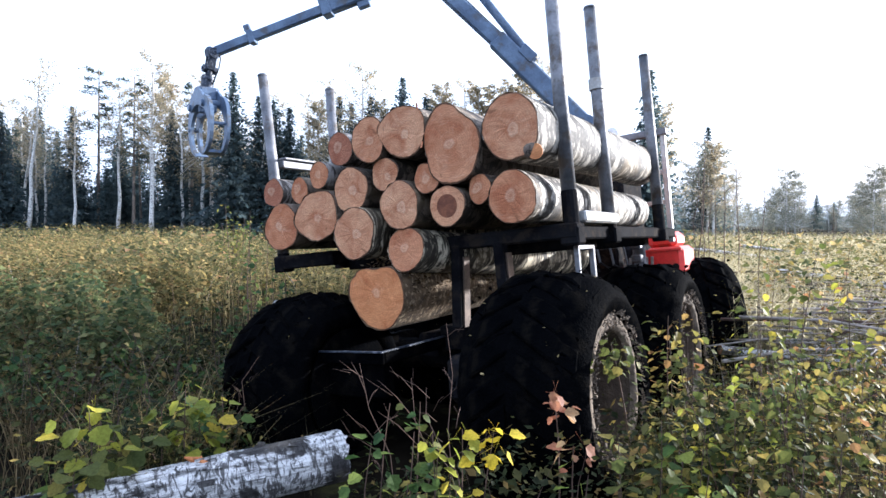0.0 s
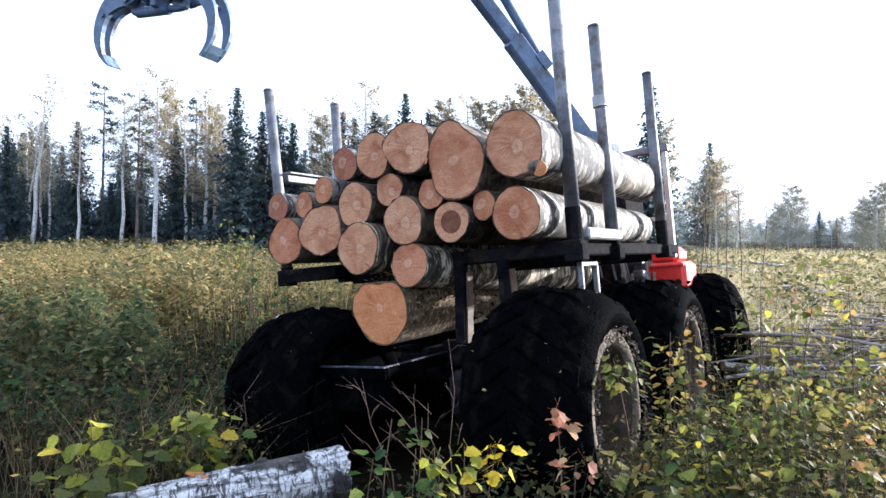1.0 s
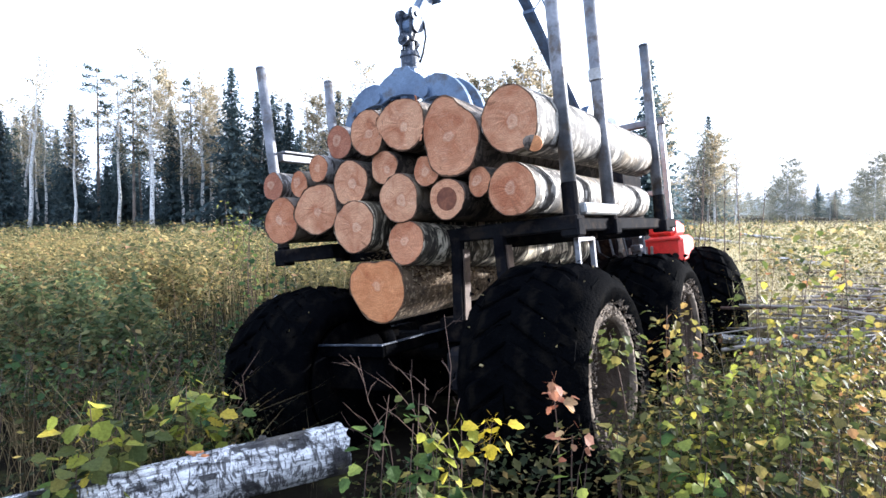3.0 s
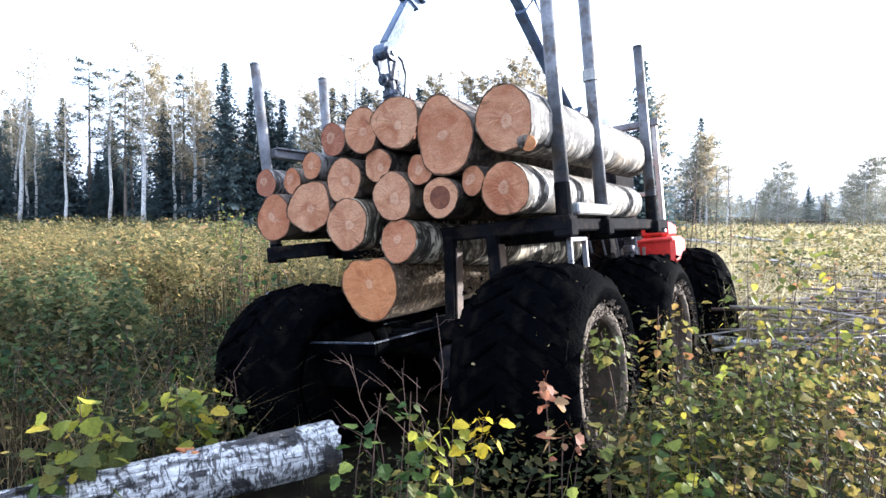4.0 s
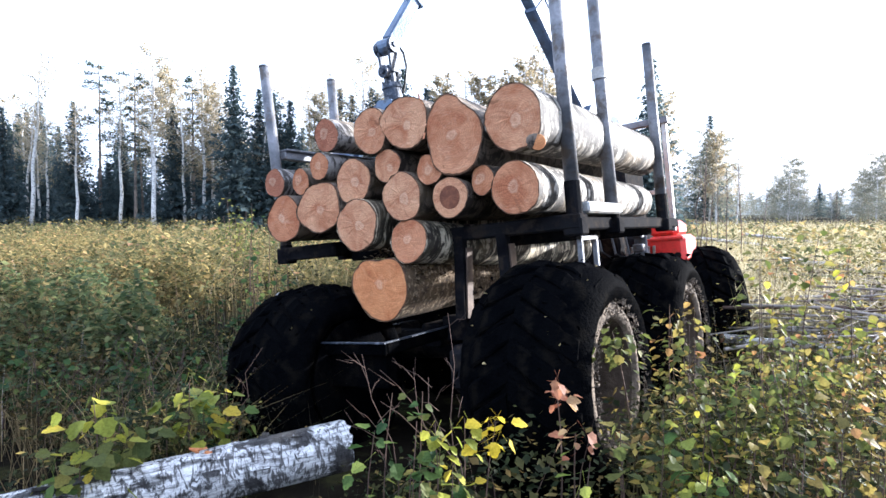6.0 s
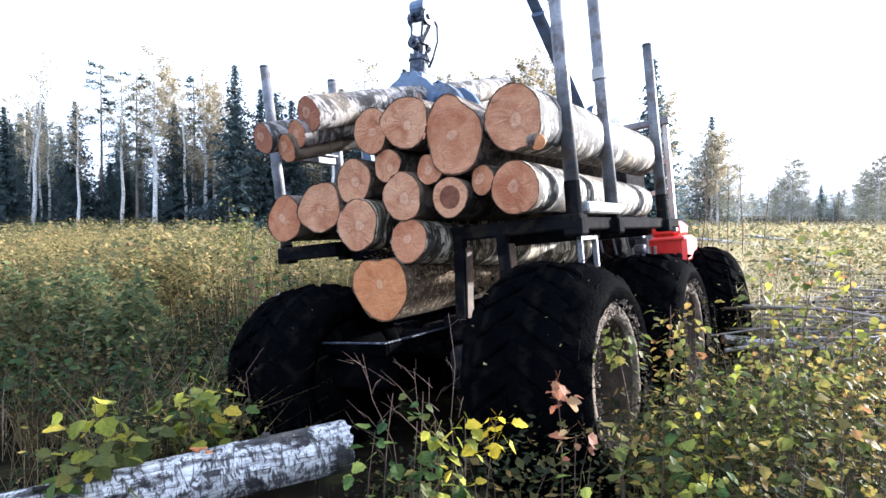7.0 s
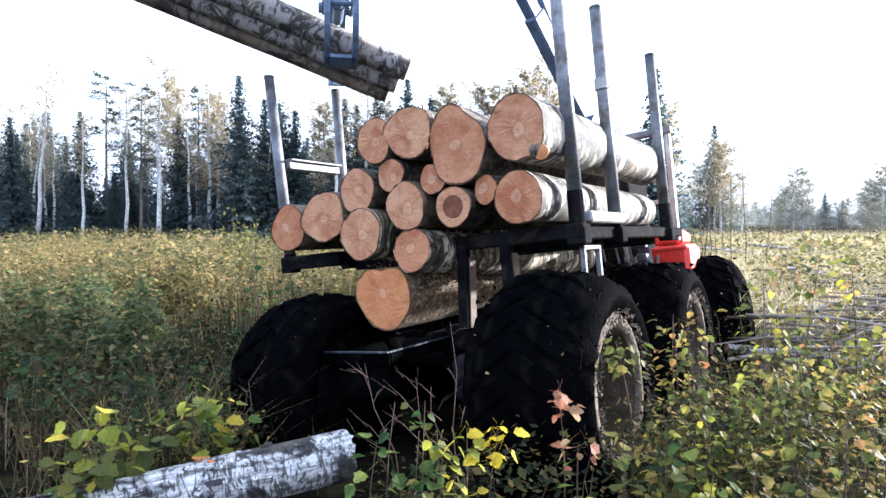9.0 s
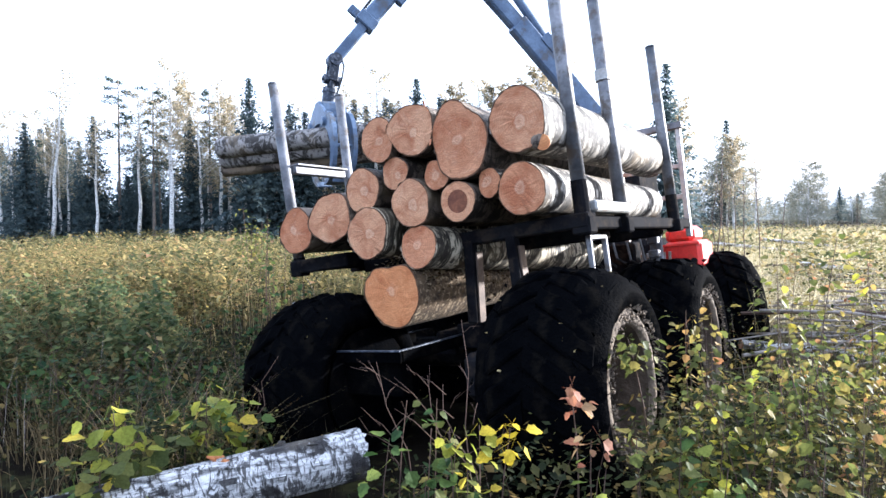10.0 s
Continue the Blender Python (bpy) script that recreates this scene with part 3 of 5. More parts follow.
box(gate, (-1.12, 2.44, 0.84), (1.14, 2.52, 0.90), 0.006)
headboard = part("headboard", gate, GREY, forwarder, "pale welded steel headboard gate")
for x in (-1.08, -0.55, 0.0, 0.55, 1.10):
    bm = bmesh.new()
    box(bm, (x - 0.022, 2.45, -0.12), (x + 0.022, 2.51, 0.84), 0.006)
    part("post", bm, PALE, headboard)
for k in range(3):
    bm = bmesh.new()
    box(bm, (-1.06, 2.46, -0.05 + 0.27 * k), (1.08, 2.49, -0.01 + 0.27 * k), 0.004)
    part("bar", bm, PALE, headboard)
bm = bmesh.new()
box(bm, (-0.5, 3.3, 1.0), (0.50, 4.4, 1.06), 0.02)
box(bm, (-0.4, 3.5, -0.10), (0.40, 4.3, 1.0), 0.05)
part("cab", bm, STEEL, forwarder, "dark cab behind the headboard")
bm = bmesh.new()
rod(bm, (0.42, 3.22, 1.08), (0.42, 3.32, 1.08), 0.07, n=16)
part("work_lamp", bm, GLASS, forwarder, "round pale work lamp")

# ---- load bunk: sways a little on the wheels ----
H = 1.41
bm = bmesh.new()
box(bm, (0.30, -0.06, -0.085), (1.20, 0.07, -0.0), 0.01)
bunk = part("load_bunk", bm, STEEL, forwarder, "black steel load bunk with a sagging cross beam")
for lo, hi in (((-1.20, -0.06, -0.10), (-0.60, 0.07, 0.0)), ((-0.10, -0.05, -0.20), (0.30, 0.06, -0.15)), ((-1.04, 0.59, -0.14), (1.04, 0.71, -0.03)), ((-1.04, 1.86, -0.14), (1.04, 1.98, -0.03))):
    bm = bmesh.new()
    box(bm, lo, hi, 0.01)
    part("cross_beam", bm, STEEL, bunk)
for s in (-1, 1):
    bm = bmesh.new()
    box(bm, (s * 1.04, 0.07, -0.09), (s * 1.16, 2.42, -0.01), 0.01)
    part("side_beam", bm, STEEL, bunk)
for top, foot in (((0.42, -0.03, -0.06), (0.385, -0.03, -0.56)), ((0.71, -0.03, -0.06), (0.72, -0.03, -0.50))):
    bm = bmesh.new()
    beam(bm, top, foot, 0.065, 0.065, 0.006, (0, 1, 0))
    post = part("post", bm, STEEL, bunk, "black steel post under the bunk")
    # lighter strip on each post's right side paints in the sun falling there
    bm = bmesh.new()
    beam(bm, (top[0] + 0.038, 0.0, -0.13), (foot[0] + 0.038, 0.0, foot[2]), 0.07, 0.010, 0.002, (1, 0, 0))
    part("edge", bm, FLANGE_LIT, post, "tan flange, sunlight put into its colour")


def stake(x, y, top, sleeve, lean=0.0):
    """A round worn stake in a square sleeve, rising from the bunk."""
    b = bmesh.new()
    rod(b, (x, y, sleeve), (x + lean, y, top), 0.042, 0.038, 14)
    rod(b, (x + lean, y, top - 0.012), (x + lean, y, top + 0.004), 0.041, 0.037, 14)
    st = part("stake", b, GREY, bunk, "worn grey steel stake", True)
    b = bmesh.new()
    rod(b, (x, y, -0.12), (x, y, sleeve + 0.02), 0.047, 0.045, 14)
    box(b, (x - 0.055, y - 0.055, -0.12), (x + 0.055, y + 0.055, -0.02), 0.01)
    part("sleeve", b, STEEL, st, "black stake sleeve")


for y in (0.0, 0.65, 1.92):
    for s in (-1, 1):
        stake(s * 1.15, y, H, 0.16 if s > 0 and y != 0.65 else 0.0, -0.08 if s < 0 and y == 0 else 0.0)
b = bmesh.new()
box(b, (1.12, 0.05, 0.0), (1.22, 0.64, 0.065), 0.012)
part("bracket", b, PALE, bunk, "pale bare steel bracket")
b = bmesh.new()
for lo, hi in (((1.13, 0.04, -0.36), (1.16, 0.065, -0.125)), ((1.13, 0.28, -0.36), (1.16, 0.31, -0.125)), ((1.13, 0.04, -0.15), (1.16, 0.31, -0.125))):
    box(b, lo, hi, 0.005)
part("lower_bracket", b, GREY, bunk, "pale square steel bracket")
b = bmesh.new()
box(b, (-1.19, 0.05, 0.68), (-1.13, 0.60, 0.74), 0.006)
box(b, (-1.22, 0.05, 0.74), (-1.10, 0.60, 0.755), 0.003)
part("side_rail", b, GREY, bunk, "worn grey steel rail between two stakes")
b = bmesh.new()
rod(b, (1.15, 0.65, 0.87), (1.15, 0.65, 0.94), 0.050, n=14)
part("collar", b, PALE, bunk, "pale welded collar")


# ---- logs ----
def log_thing(rx, rz, length, bark, wood, seed, taper=0.9, lumps=0.05, label="", group="logs on the load", heart=0.0):
    """A log along y from its near end at 0: a bark mantle, uneven all round, and two sawn faces."""
    g = random.Random(seed)
    n, secs = 48, 15
    ph = [g.uniform(0, 6.28) for _ in range(4)]
    off = g.uniform(0, 90)

    def radius(a, y):
        w = 1 + lumps * (0.6 * math.sin(2 * a + ph[0]) + 0.6 * math.sin(3 * a + ph[1]) + 0.35 * math.sin(5 * a + ph[2]))
        w *= 1 - heart * (0.55 * math.sin(a) - 0.35 * math.sin(3 * a) + 0.55 * math.exp(-((a - 1.6) / 0.35) ** 2))
        return w * (1 + 0.05 * noise.noise((math.cos(a) * 1.4 + off, math.sin(a) * 1.4, y * 1.6)) + 0.022 * noise.noise((math.cos(a) * 6 + off, math.sin(a) * 6, y * 5)))

    bend = g.uniform(-0.03, 0.03)
    bm, rings = bmesh.new(), []
    for i in range(secs):
        y = length * i / (secs - 1)
        k = 1 + (taper - 1) * i / (secs - 1)
        bx = bend * math.sin(math.pi * i / (secs - 1))
        rings.append([bm.verts.new((bx + rx * k * radius(2 * math.pi * j / n, y) * math.cos(2 * math.pi * j / n), y - (0.022 * abs(noise.noise((j * 0.9, off, 3.0))) if i == 0 else 0.0), rz * k * radius(2 * math.pi * j / n, y) * math.sin(2 * math.pi * j / n))) for j in range(n)])
    for a, b in zip(rings, rings[1:]):
        for j in range(n):
            bm.faces.new((a[j], b[j], b[(j + 1) % n], a[(j + 1) % n]))
    ob = finish("birch_log", bm, bark, smooth=True)
    for i, y, s in ((0, 0, -1), (secs - 1, length, 1)):
        bm = bmesh.new()
        k = 1 + (taper - 1) * i / (secs - 1)
        loops = [bm.verts.new((0, y + s * 0.004, 0))]
        last = loops
        for f in (0.35, 0.7, 0.90, 0.955):
            rag = [f + (0.03 * noise.noise((j * 0.55, seed * 1.3, f)) if f > 0.92 else 0.0) for j in range(n)]
            ring = [bm.verts.new((rag[j] * rx * k * radius(2 * math.pi * j / n, y) * math.cos(2 * math.pi * j / n), y + s * 0.004 + (0.004 * noise.noise((f * 20, j * 1.7, seed))), rag[j] * rz * k * radius(2 * math.pi * j / n, y) * math.sin(2 * math.pi * j / n))) for j in range(n)]
            for j in range(n):
                if len(last) == 1:
                    bm.faces.new((last[0], ring[j], ring[(j + 1) % n]))
                else:
                    bm.faces.new((last[j], ring[j], ring[(j + 1) % n], last[(j + 1) % n]))
            last = ring
        outer = [bm.verts.new((rx * k * radius(2 * math.pi * j / n, y) * math.cos(2 * math.pi * j / n), y, rz * k * radius(2 * math.pi * j / n, y) * math.sin(2 * math.pi * j / n))) for j in range(n)]
        for j in range(n):
            bm.faces.new((last[j], outer[j], outer[(j + 1) % n], last[(j + 1) % n])).material_index = 1
        bmesh.ops.recalc_face_normals(bm, faces=bm.faces)
        part("cut_face", bm, [wood, BARK_RIM], ob, "sawn end with year rings")
    return tagged(ob, label or "birch log with a fresh sawn end on the load", "log", group)


# across, height, half width, half height, wood, bark, near end, name of what sets it apart
LOGS = [(-0.816, 0.181, 0.165, 0.156, 0, 1, -0.30, 0.05), (-0.475, 0.219, 0.185, 0.171, 0, 1, -0.30, 0.09), (-0.181, 0.353, 0.146, 0.143, 0, 1, -0.28, 0.04),
        (-0.145, 0.073, 0.170, 0.160, 0, 4, -0.32, 0.04), (0.010, 0.634, 0.134, 0.139, 0, 1, -0.30, 0.05), (0.273, 0.635, 0.168, 0.161, 0, 1, -0.30, 0.07),
        (0.102, 0.409, 0.105, 0.101, 0, 1, -0.28, 0.05), (0.205, 0.206, 0.145, 0.145, 0, 1, -0.30, 0.06), (0.227, -0.060, 0.138, 0.134, 0, 4, -0.30, 0.03),
        (0.406, 0.338, 0.091, 0.088, 0, 1, -0.28, 0.05), (0.598, 0.497, 0.186, 0.225, 0, 1, -0.30, 0.08), (0.543, 0.159, 0.117, 0.118, 0, 1, -0.30, 0.03),
        (0.740, 0.230, 0.071, 0.087, 0, 1, -0.26, 0.06), (0.974, 0.524, 0.170, 0.179, 0, 2, -0.30, 0.03), (0.954, 0.157, 0.141, 0.143, 0, 2, -0.30, 0.02),
        (-0.020, -0.306, 0.220, 0.200, 1, 3, -0.30, 0.03)]
LOAD = []
for i, (x, z, rx, rz, wd, bk, y0, lump) in enumerate(LOGS):
    lab = "thick birch log with white bark and a pale sawn end" if bk != 1 else "log with rough dark bark and a fresh sawn end"
    if wd:
        lab = "thick reddish log with an orange sawn end under the load"
    bark_of = (BARK_ROUGH, BARK_BANDED, BARK_LITTER, BARK_MOTTLED)[bk - 1]
    ob = log_thing(rx, rz, 2.36 + 0.06 * math.sin(i * 2.3), bark_of, (WOOD, WOOD_RED)[wd], 20 + i, 1.04 if i == 8 else 0.74 if i == 15 else 0.90 + 0.04 * math.sin(i), lump, lab, heart=0.19 if i == 15 else 0.0)
    LOAD.append((ob, pose(x, y0, z, -3.6, 0, -3.2) if i == 8 else pose(x, y0, z, 0, 0, 1.2 * math.sin(i * 1.9))))
    if i == 11:
        b = bmesh.new()
        rod(b, (0, -0.006, 0), (0, 0.001, 0), 0.066, 0.07, 22)
        part("rotten_heart", b, ROT, ob, "dark brown rotten heart")
    if i == 13:
        b = bmesh.new()
        tube(b, [(0.06, 0.12, -0.11), (0.095, 0.03, -0.138), (0.128, 0.004, -0.152)], [0.052, 0.048, 0.044], 14)
        knot = part("branch_stub", b, BARK_ROUGH, ob, "sawn side branch beside the end", True)
        b = bmesh.new()
        rod(b, (0.128, 0.004, -0.152), (0.131, -0.002, -0.153), 0.042, 0.040, 18)
        part("cut_face", b, WOOD_RED, knot)
    if i in (5, 10):
        g = random.Random(i)
        for k in range(2):
            b = bmesh.new()
            a = (2.7, 0.5)[i == 5] + 0.22 * k
            p = Vector((rx * math.cos(a), -0.01, rz * math.sin(a)))
            beam(b, p, p + Vector((g.uniform(-0.02, 0.03), -0.03, g.uniform(-0.06, 0.03))), 0.014, 0.004, 0.001, (0, 1, 0))
            part("splinter", b, WOOD, ob, "pale torn splinter")
    if wd:
        g, bl = random.Random(5), Blades(5)
        spots = []
        for k in range(2600):
            a, y = g.gauss(1.1, 0.75), g.uniform(0.05, 2.2)
            spots.append((rx * 1.02 * math.cos(a), y, rz * 1.02 * math.sin(a) + g.uniform(0, 0.012)))
        bl.leaves(spots, 0.03, 0.75, 0.0, 0.7)
        tagged(new("litter", bl.mesh("litter", LITTER)), "brown leaf litter and bark chips", kind="stuff").parent = ob
# four small logs that the grapple takes away
SMALL = [(-0.903, 0.432, 0.095, 0.100, 1.0), (-0.650, 0.413, 0.082, 0.090, -0.8), (-0.441, 0.486, 0.085, 0.088, 0.6), (-0.271, 0.633, 0.105, 0.110, -0.5)]
TAKEN = [(-0.20, -0.01), (-0.03, -0.09), (0.05, -0.01), (0.15, 0.10)]
MOVED = []
for i, (x, z, rx, rz, yaw) in enumerate(SMALL):
    ob = log_thing(rx, rz, 2.25, BARK_THIN if i in (0, 2, 3) else BARK_ROUGH, WOOD_SHADED if i in (0, 3) else WOOD, 60 + i, 0.80, 0.05, "thin birch log that the grapple lifts away", "logs in the grapple")
    MOVED.append((ob, pose(x, -0.27 + 0.05 * math.sin(i * 3), z, 0, 0, yaw)))
# fallen birch trunk in the foreground
trunk = log_thing(0.112, 0.112, 2.6, BARK_TRUNK, WOOD, 91, 0.85, 0.05, "fallen birch trunk with peeling black and white bark in the weeds", "fallen timber")
trunk.matrix_basis = Matrix.Translation((-0.43, 2.70, 0.37)) @ pose(0, 0, 0, -3.5, 0, 116)
g = random.Random(17)
for k in range(3):
    b = bmesh.new()
    p = Vector((-0.015 + 0.012 * k, 0.56 + 0.015 * k, 0.09))
    tube(b, [p, p + Vector((g.uniform(-0.01, 0.02), 0.02, 0.02)), p + Vector((g.uniform(-0.01, 0.02), 0.02 + 0.015 * k, 0.036))], [0.016, 0.012, 0.004], 6)
    part("branch_stub", b, WOOD_RED, trunk, "torn orange branch stub")
for k in range(26):
    b = bmesh.new()
    a, y = g.uniform(0.2, 2.9), g.uniform(0.02, 1.6)
    d, u = Vector((math.cos(a), 0, math.sin(a))), Vector((-math.sin(a), 0, math.cos(a)))
    p, w, l = d * 0.108 + Vector((0, y, 0)), g.uniform(0.008, 0.02), g.uniform(0.03, 0.09)
    q = [p - u * w, p + Vector((0, l, 0)) - u * w, p + Vector((0, l * 0.9, 0)) + u * w + d * g.uniform(0.006, 0.022), p + u * w * 1.2 + d * g.uniform(0.004, 0.018)]
    up = [b.verts.new(e) for e in q]
    lo = [b.verts.new(e - d * 0.012) for e in q]
    b.faces.new(up), b.faces.new(lo[::-1])
    for j in range(4):
        b.faces.new((up[j], lo[j], lo[(j + 1) % 4], up[(j + 1) % 4]))
    bmesh.ops.recalc_face_normals(b, faces=b.faces)
    part("bark_flake", b, BARK_TRUNK, trunk)

# ---- loader crane ----
BASE = V @ Vector((0.0, 3.6, 1.30))
crane = new("loader_crane")
crane.matrix_basis = Matrix.Translation(BASE)
tagged(crane, "dark blue-grey hydraulic loader crane with a log grapple", "loader crane")
BOOM, ARM = 2.64, 3.0
b = bmesh.new()
rod(b, (0, 0, -1.9), (0, 0, -0.05), 0.16, 0.13, 18)
box(b, (-0.3, -0.3, -1.95), (0.3, 0.3, -1.75), 0.03)
part("pillar", b, BLUE, crane, "dark crane pillar")
# boom along +y from its foot
b = bmesh.new()
beam(b, (0, -0.1, 0), (0, BOOM * 0.55, 0.02), 0.15, 0.22, 0.02)
beam(b, (0, BOOM * 0.5, 0.02), (0, BOOM, 0), 0.13, 0.17, 0.02)
rod(b, (-0.11, BOOM, 0), (0.11, BOOM, 0), 0.09, n=16)
rod(b, (-0.12, 0, 0), (0.12, 0, 0), 0.12, n=16)
for s in (-1, 1):
    box(b, (s * 0.075, 0.95, 0.08), (s * 0.09, 1.15, 0.20), 0.006)
boom = part("boom", b, BLUE, crane, "dark blue-grey main boom")
b = bmesh.new()
rod(b, (0, 1.06, 0.15), (0, 2.0, 0.27), 0.05, n=14)
part("cylinder", b, BLUE, boom)
b = bmesh.new()
rod(b, (0, 1.98, 0.268), (0, 2.62, 0.30), 0.026, n=12)
part("piston_rod", b, CHROME, boom, "bright piston rod")
b = bmesh.new()
tube(b, [(0.09, 0.1, 0.10), (0.10, 0.9, 0.14), (0.10, 1.7, 0.12), (0.09, 2.5, 0.12)], [0.015] * 4, 6)
part("hose", b, HOSE, boom)
# arm along +y from the elbow
b = bmesh.new()
beam(b, (0, -0.25, 0), (0, 1.25, 0), 0.14, 0.17, 0.02)
box(b, (-0.09, 1.16, -0.10), (0.09, 1.28, 0.11), 0.01)
box(b, (-0.02, 1.18, 0.10), (0.02, 1.27, 0.22), 0.008)
box(b, (-0.05, 0.70, -0.16), (0.05, 0.85, -0.08), 0.01)
arm = part("arm", b, BLUE, crane, "dark blue-grey outer arm")
b = bmesh.new()
beam(b, (0, 1.35, 0), (0, ARM - 0.05, 0), 0.095, 0.11, 0.012)
rod(b, (-0.07, ARM, 0), (0.07, ARM, 0), 0.065, n=14)
box(b, (-0.06, 2.42, -0.085), (0.06, 2.50, 0.085), 0.01)
box(b, (-0.03, 2.44, 0.08), (0.03, 2.52, 0.17), 0.01)
extension = part("extension", b, BLUE, arm, "telescopic extension")
b = bmesh.new()
tube(b, [(0.08, 0.2, 0.10), (0.09, 0.7, 0.13), (0.09, 1.2, 0.11)], [0.014] * 3, 6)
part("hose", b, HOSE, arm)
# hanger with rotator, down from the arm's tip
b = bmesh.new()
for s in (-1, 1):
    beam(b, (s * 0.062, 0, 0.05), (s * 0.048, 0, -0.21), 0.024, 0.10, 0.010, (0, 1, 0))
    rod(b, (s * 0.05, 0, 0), (s * 0.088, 0, 0), 0.062, n=16)
    rod(b, (0, s * 0.04, -0.20), (0, s * 0.085, -0.20), 0.050, n=14)
rod(b, (-0.10, 0, 0), (0.10, 0, 0), 0.022, n=10)
rod(b, (0, -0.10, -0.20), (0, 0.10, -0.20), 0.020, n=10)
hanger = part("hanger", b, LINK, crane, "worn steel hanger link with a rotator")
b = bmesh.new()
rod(b, (0, 0, -0.30), (0, 0, -0.15), 0.040, 0.05, 14)
rod(b, (0, 0, -0.33), (0, 0, -0.29), 0.085, 0.075, 20)
rod(b, (0, 0, -0.43), (0, 0, -0.33), 0.075, 0.075, 20)
rod(b, (0, 0, -0.46), (0, 0, -0.43), 0.055, 0.06, 20)
for k in range(6):
    a = k * math.pi / 3
    rod(b, (0.068 * math.cos(a), 0.068 * math.sin(a), -0.30), (0.068 * math.cos(a), 0.068 * math.sin(a), -0.275), 0.011, n=6)
part("rotator", b, LINK, hanger, "round hydraulic rotator with bolts")
for s in (-1, 1):
    b = bmesh.new()
    tube(b, [(0.05 * s, 0.05, 0.05), (0.10 * s, 0.08, -0.06), (0.12 * s, 0.07, -0.18), (0.10 * s, 0.05, -0.30), (0.07 * s, 0.04, -0.38)], [0.010] * 5, 6)
    part("hose", b, HOSE, hanger)
GS = 0.93
# grapple body, origin at the rotator's foot
b = bmesh.new()
prof = [(-0.07, 0.03), (-0.11, -0.01), (-0.19, -0.05), (-0.26, -0.11), (-0.32, -0.15), (-0.33, -0.25), (-0.24, -0.27), (-0.12, -0.215), (0.0, -0.20), (0.12, -0.215), (0.24, -0.27), (0.33, -0.25), (0.32, -0.15), (0.26, -0.11), (0.19, -0.05), (0.11, -0.01), (0.07, 0.03)]
for y0, y1 in ((-0.13, -0.10), (0.10, 0.13)):
    vs = [[b.verts.new((x, y, z)) for x, z in prof] for y in (y0, y1)]
    b.faces.new(vs[0][::-1]), b.faces.new(vs[1])
    for k in range(len(prof)):
        b.faces.new((vs[0][k], vs[0][(k + 1) % len(prof)], vs[1][(k + 1) % len(prof)], vs[1][k]))
box(b, (-0.12, -0.11, -0.14), (0.12, 0.11, 0.03), 0.02)
box(b, (-0.03, -0.10, -0.30), (0.03, 0.10, -0.14), 0.01)
for s in (-1, 1):
    rod(b, (s * 0.26, -0.16, -0.21), (s * 0.26, 0.16, -0.21), 0.045, n=14)
    beam(b, (s * 0.25, 0.0, -0.22), (s * 0.23, 0.0, -0.32), 0.16, 0.08, 0.02, (0, 1, 0))
bmesh.ops.recalc_face_normals(b, faces=b.faces)
bmesh.ops.scale(b, vec=(GS, GS, GS), verts=b.verts)
grapple = part("grapple", b, BLUE, crane, "blue-grey log grapple body")
b = bmesh.new()
rod(b, (-0.24, 0, -0.285), (0.10, 0, -0.285), 0.045, n=14)
rod(b, (0.08, 0, -0.285), (0.24, 0, -0.285), 0.032, n=12)
part("cylinder", b, BLUE, grapple, "blue-grey hydraulic ram")


def claw(side):
    """One pair of curved tines on a common hinge, the hinge at its origin."""
    cb = bmesh.new()
    gap = 0.105 if side > 0 else 0.055
    for y0 in (-gap, gap, None):
        arc = [(-0.05, 0.0, 0.10), (0.04, 0.025, 0.15), (0.11, 0.018, 0.155), (0.18, -0.02, 0.15), (0.24, -0.075, 0.135), (0.285, -0.14, 0.115), (0.31, -0.21, 0.10), (0.322, -0.29, 0.09), (0.318, -0.37, 0.08), (0.30, -0.44, 0.07), (0.265, -0.51, 0.056), (0.22, -0.57, 0.036), (0.16, -0.615, 0.026), (0.10, -0.645, 0.010)]
        secs = []
        first = 0 if y0 is not None else 11
        half = 0.022 if y0 is not None else gap
        for k, (x, z, w) in enumerate(arc):
            if k < first:
                continue
            nx, nz = arc[min(k + 1, 13)][0] - arc[max(k - 1, 0)][0], arc[min(k + 1, 13)][1] - arc[max(k - 1, 0)][1]
            l = math.hypot(nx, nz)
            px, pz = -nz / l, nx / l
            secs.append([cb.verts.new((side * (x + px * w * e), (y0 or 0.0) + yy, z + pz * w * e)) for e, yy in ((0.6, -half), (0.6, half), (-0.6, half), (-0.6, -half))])
        for a, c in zip(secs, secs[1:]):
            for j in range(4):
                cb.faces.new((a[j], a[(j + 1) % 4], c[(j + 1) % 4], c[j]))
        cb.faces.new(secs[0]), cb.faces.new(secs[-1])
    rod(cb, (0, -0.12, 0), (0, 0.12, 0), 0.05, n=12)
    rod(cb, (side * 0.29, -0.10, -0.20), (side * 0.29, 0.10, -0.20), 0.022, n=8)
    bmesh.ops.recalc_face_normals(cb, faces=cb.faces)
    bmesh.ops.scale(cb, vec=(GS, GS, GS), verts=cb.verts)
    return part("claw", cb, BLUE, grapple, "curved steel grapple claw")


CLAWS = [(claw(-1), -1), (claw(1), 1)]

# ---- undergrowth ----
def in_machine(x, y, grow=0.0):
    p = VI @ Vector((x, y, 0.4))
    return abs(p.x) < 1.5 + grow and -0.72 - grow < p.y < 5.6


def before_trunk(x, y):
    """How far a place lies on the near side of the fallen trunk; a negative number is behind it."""
    return (x + 0.43) * 0.438 - (y - 2.70) * 0.899


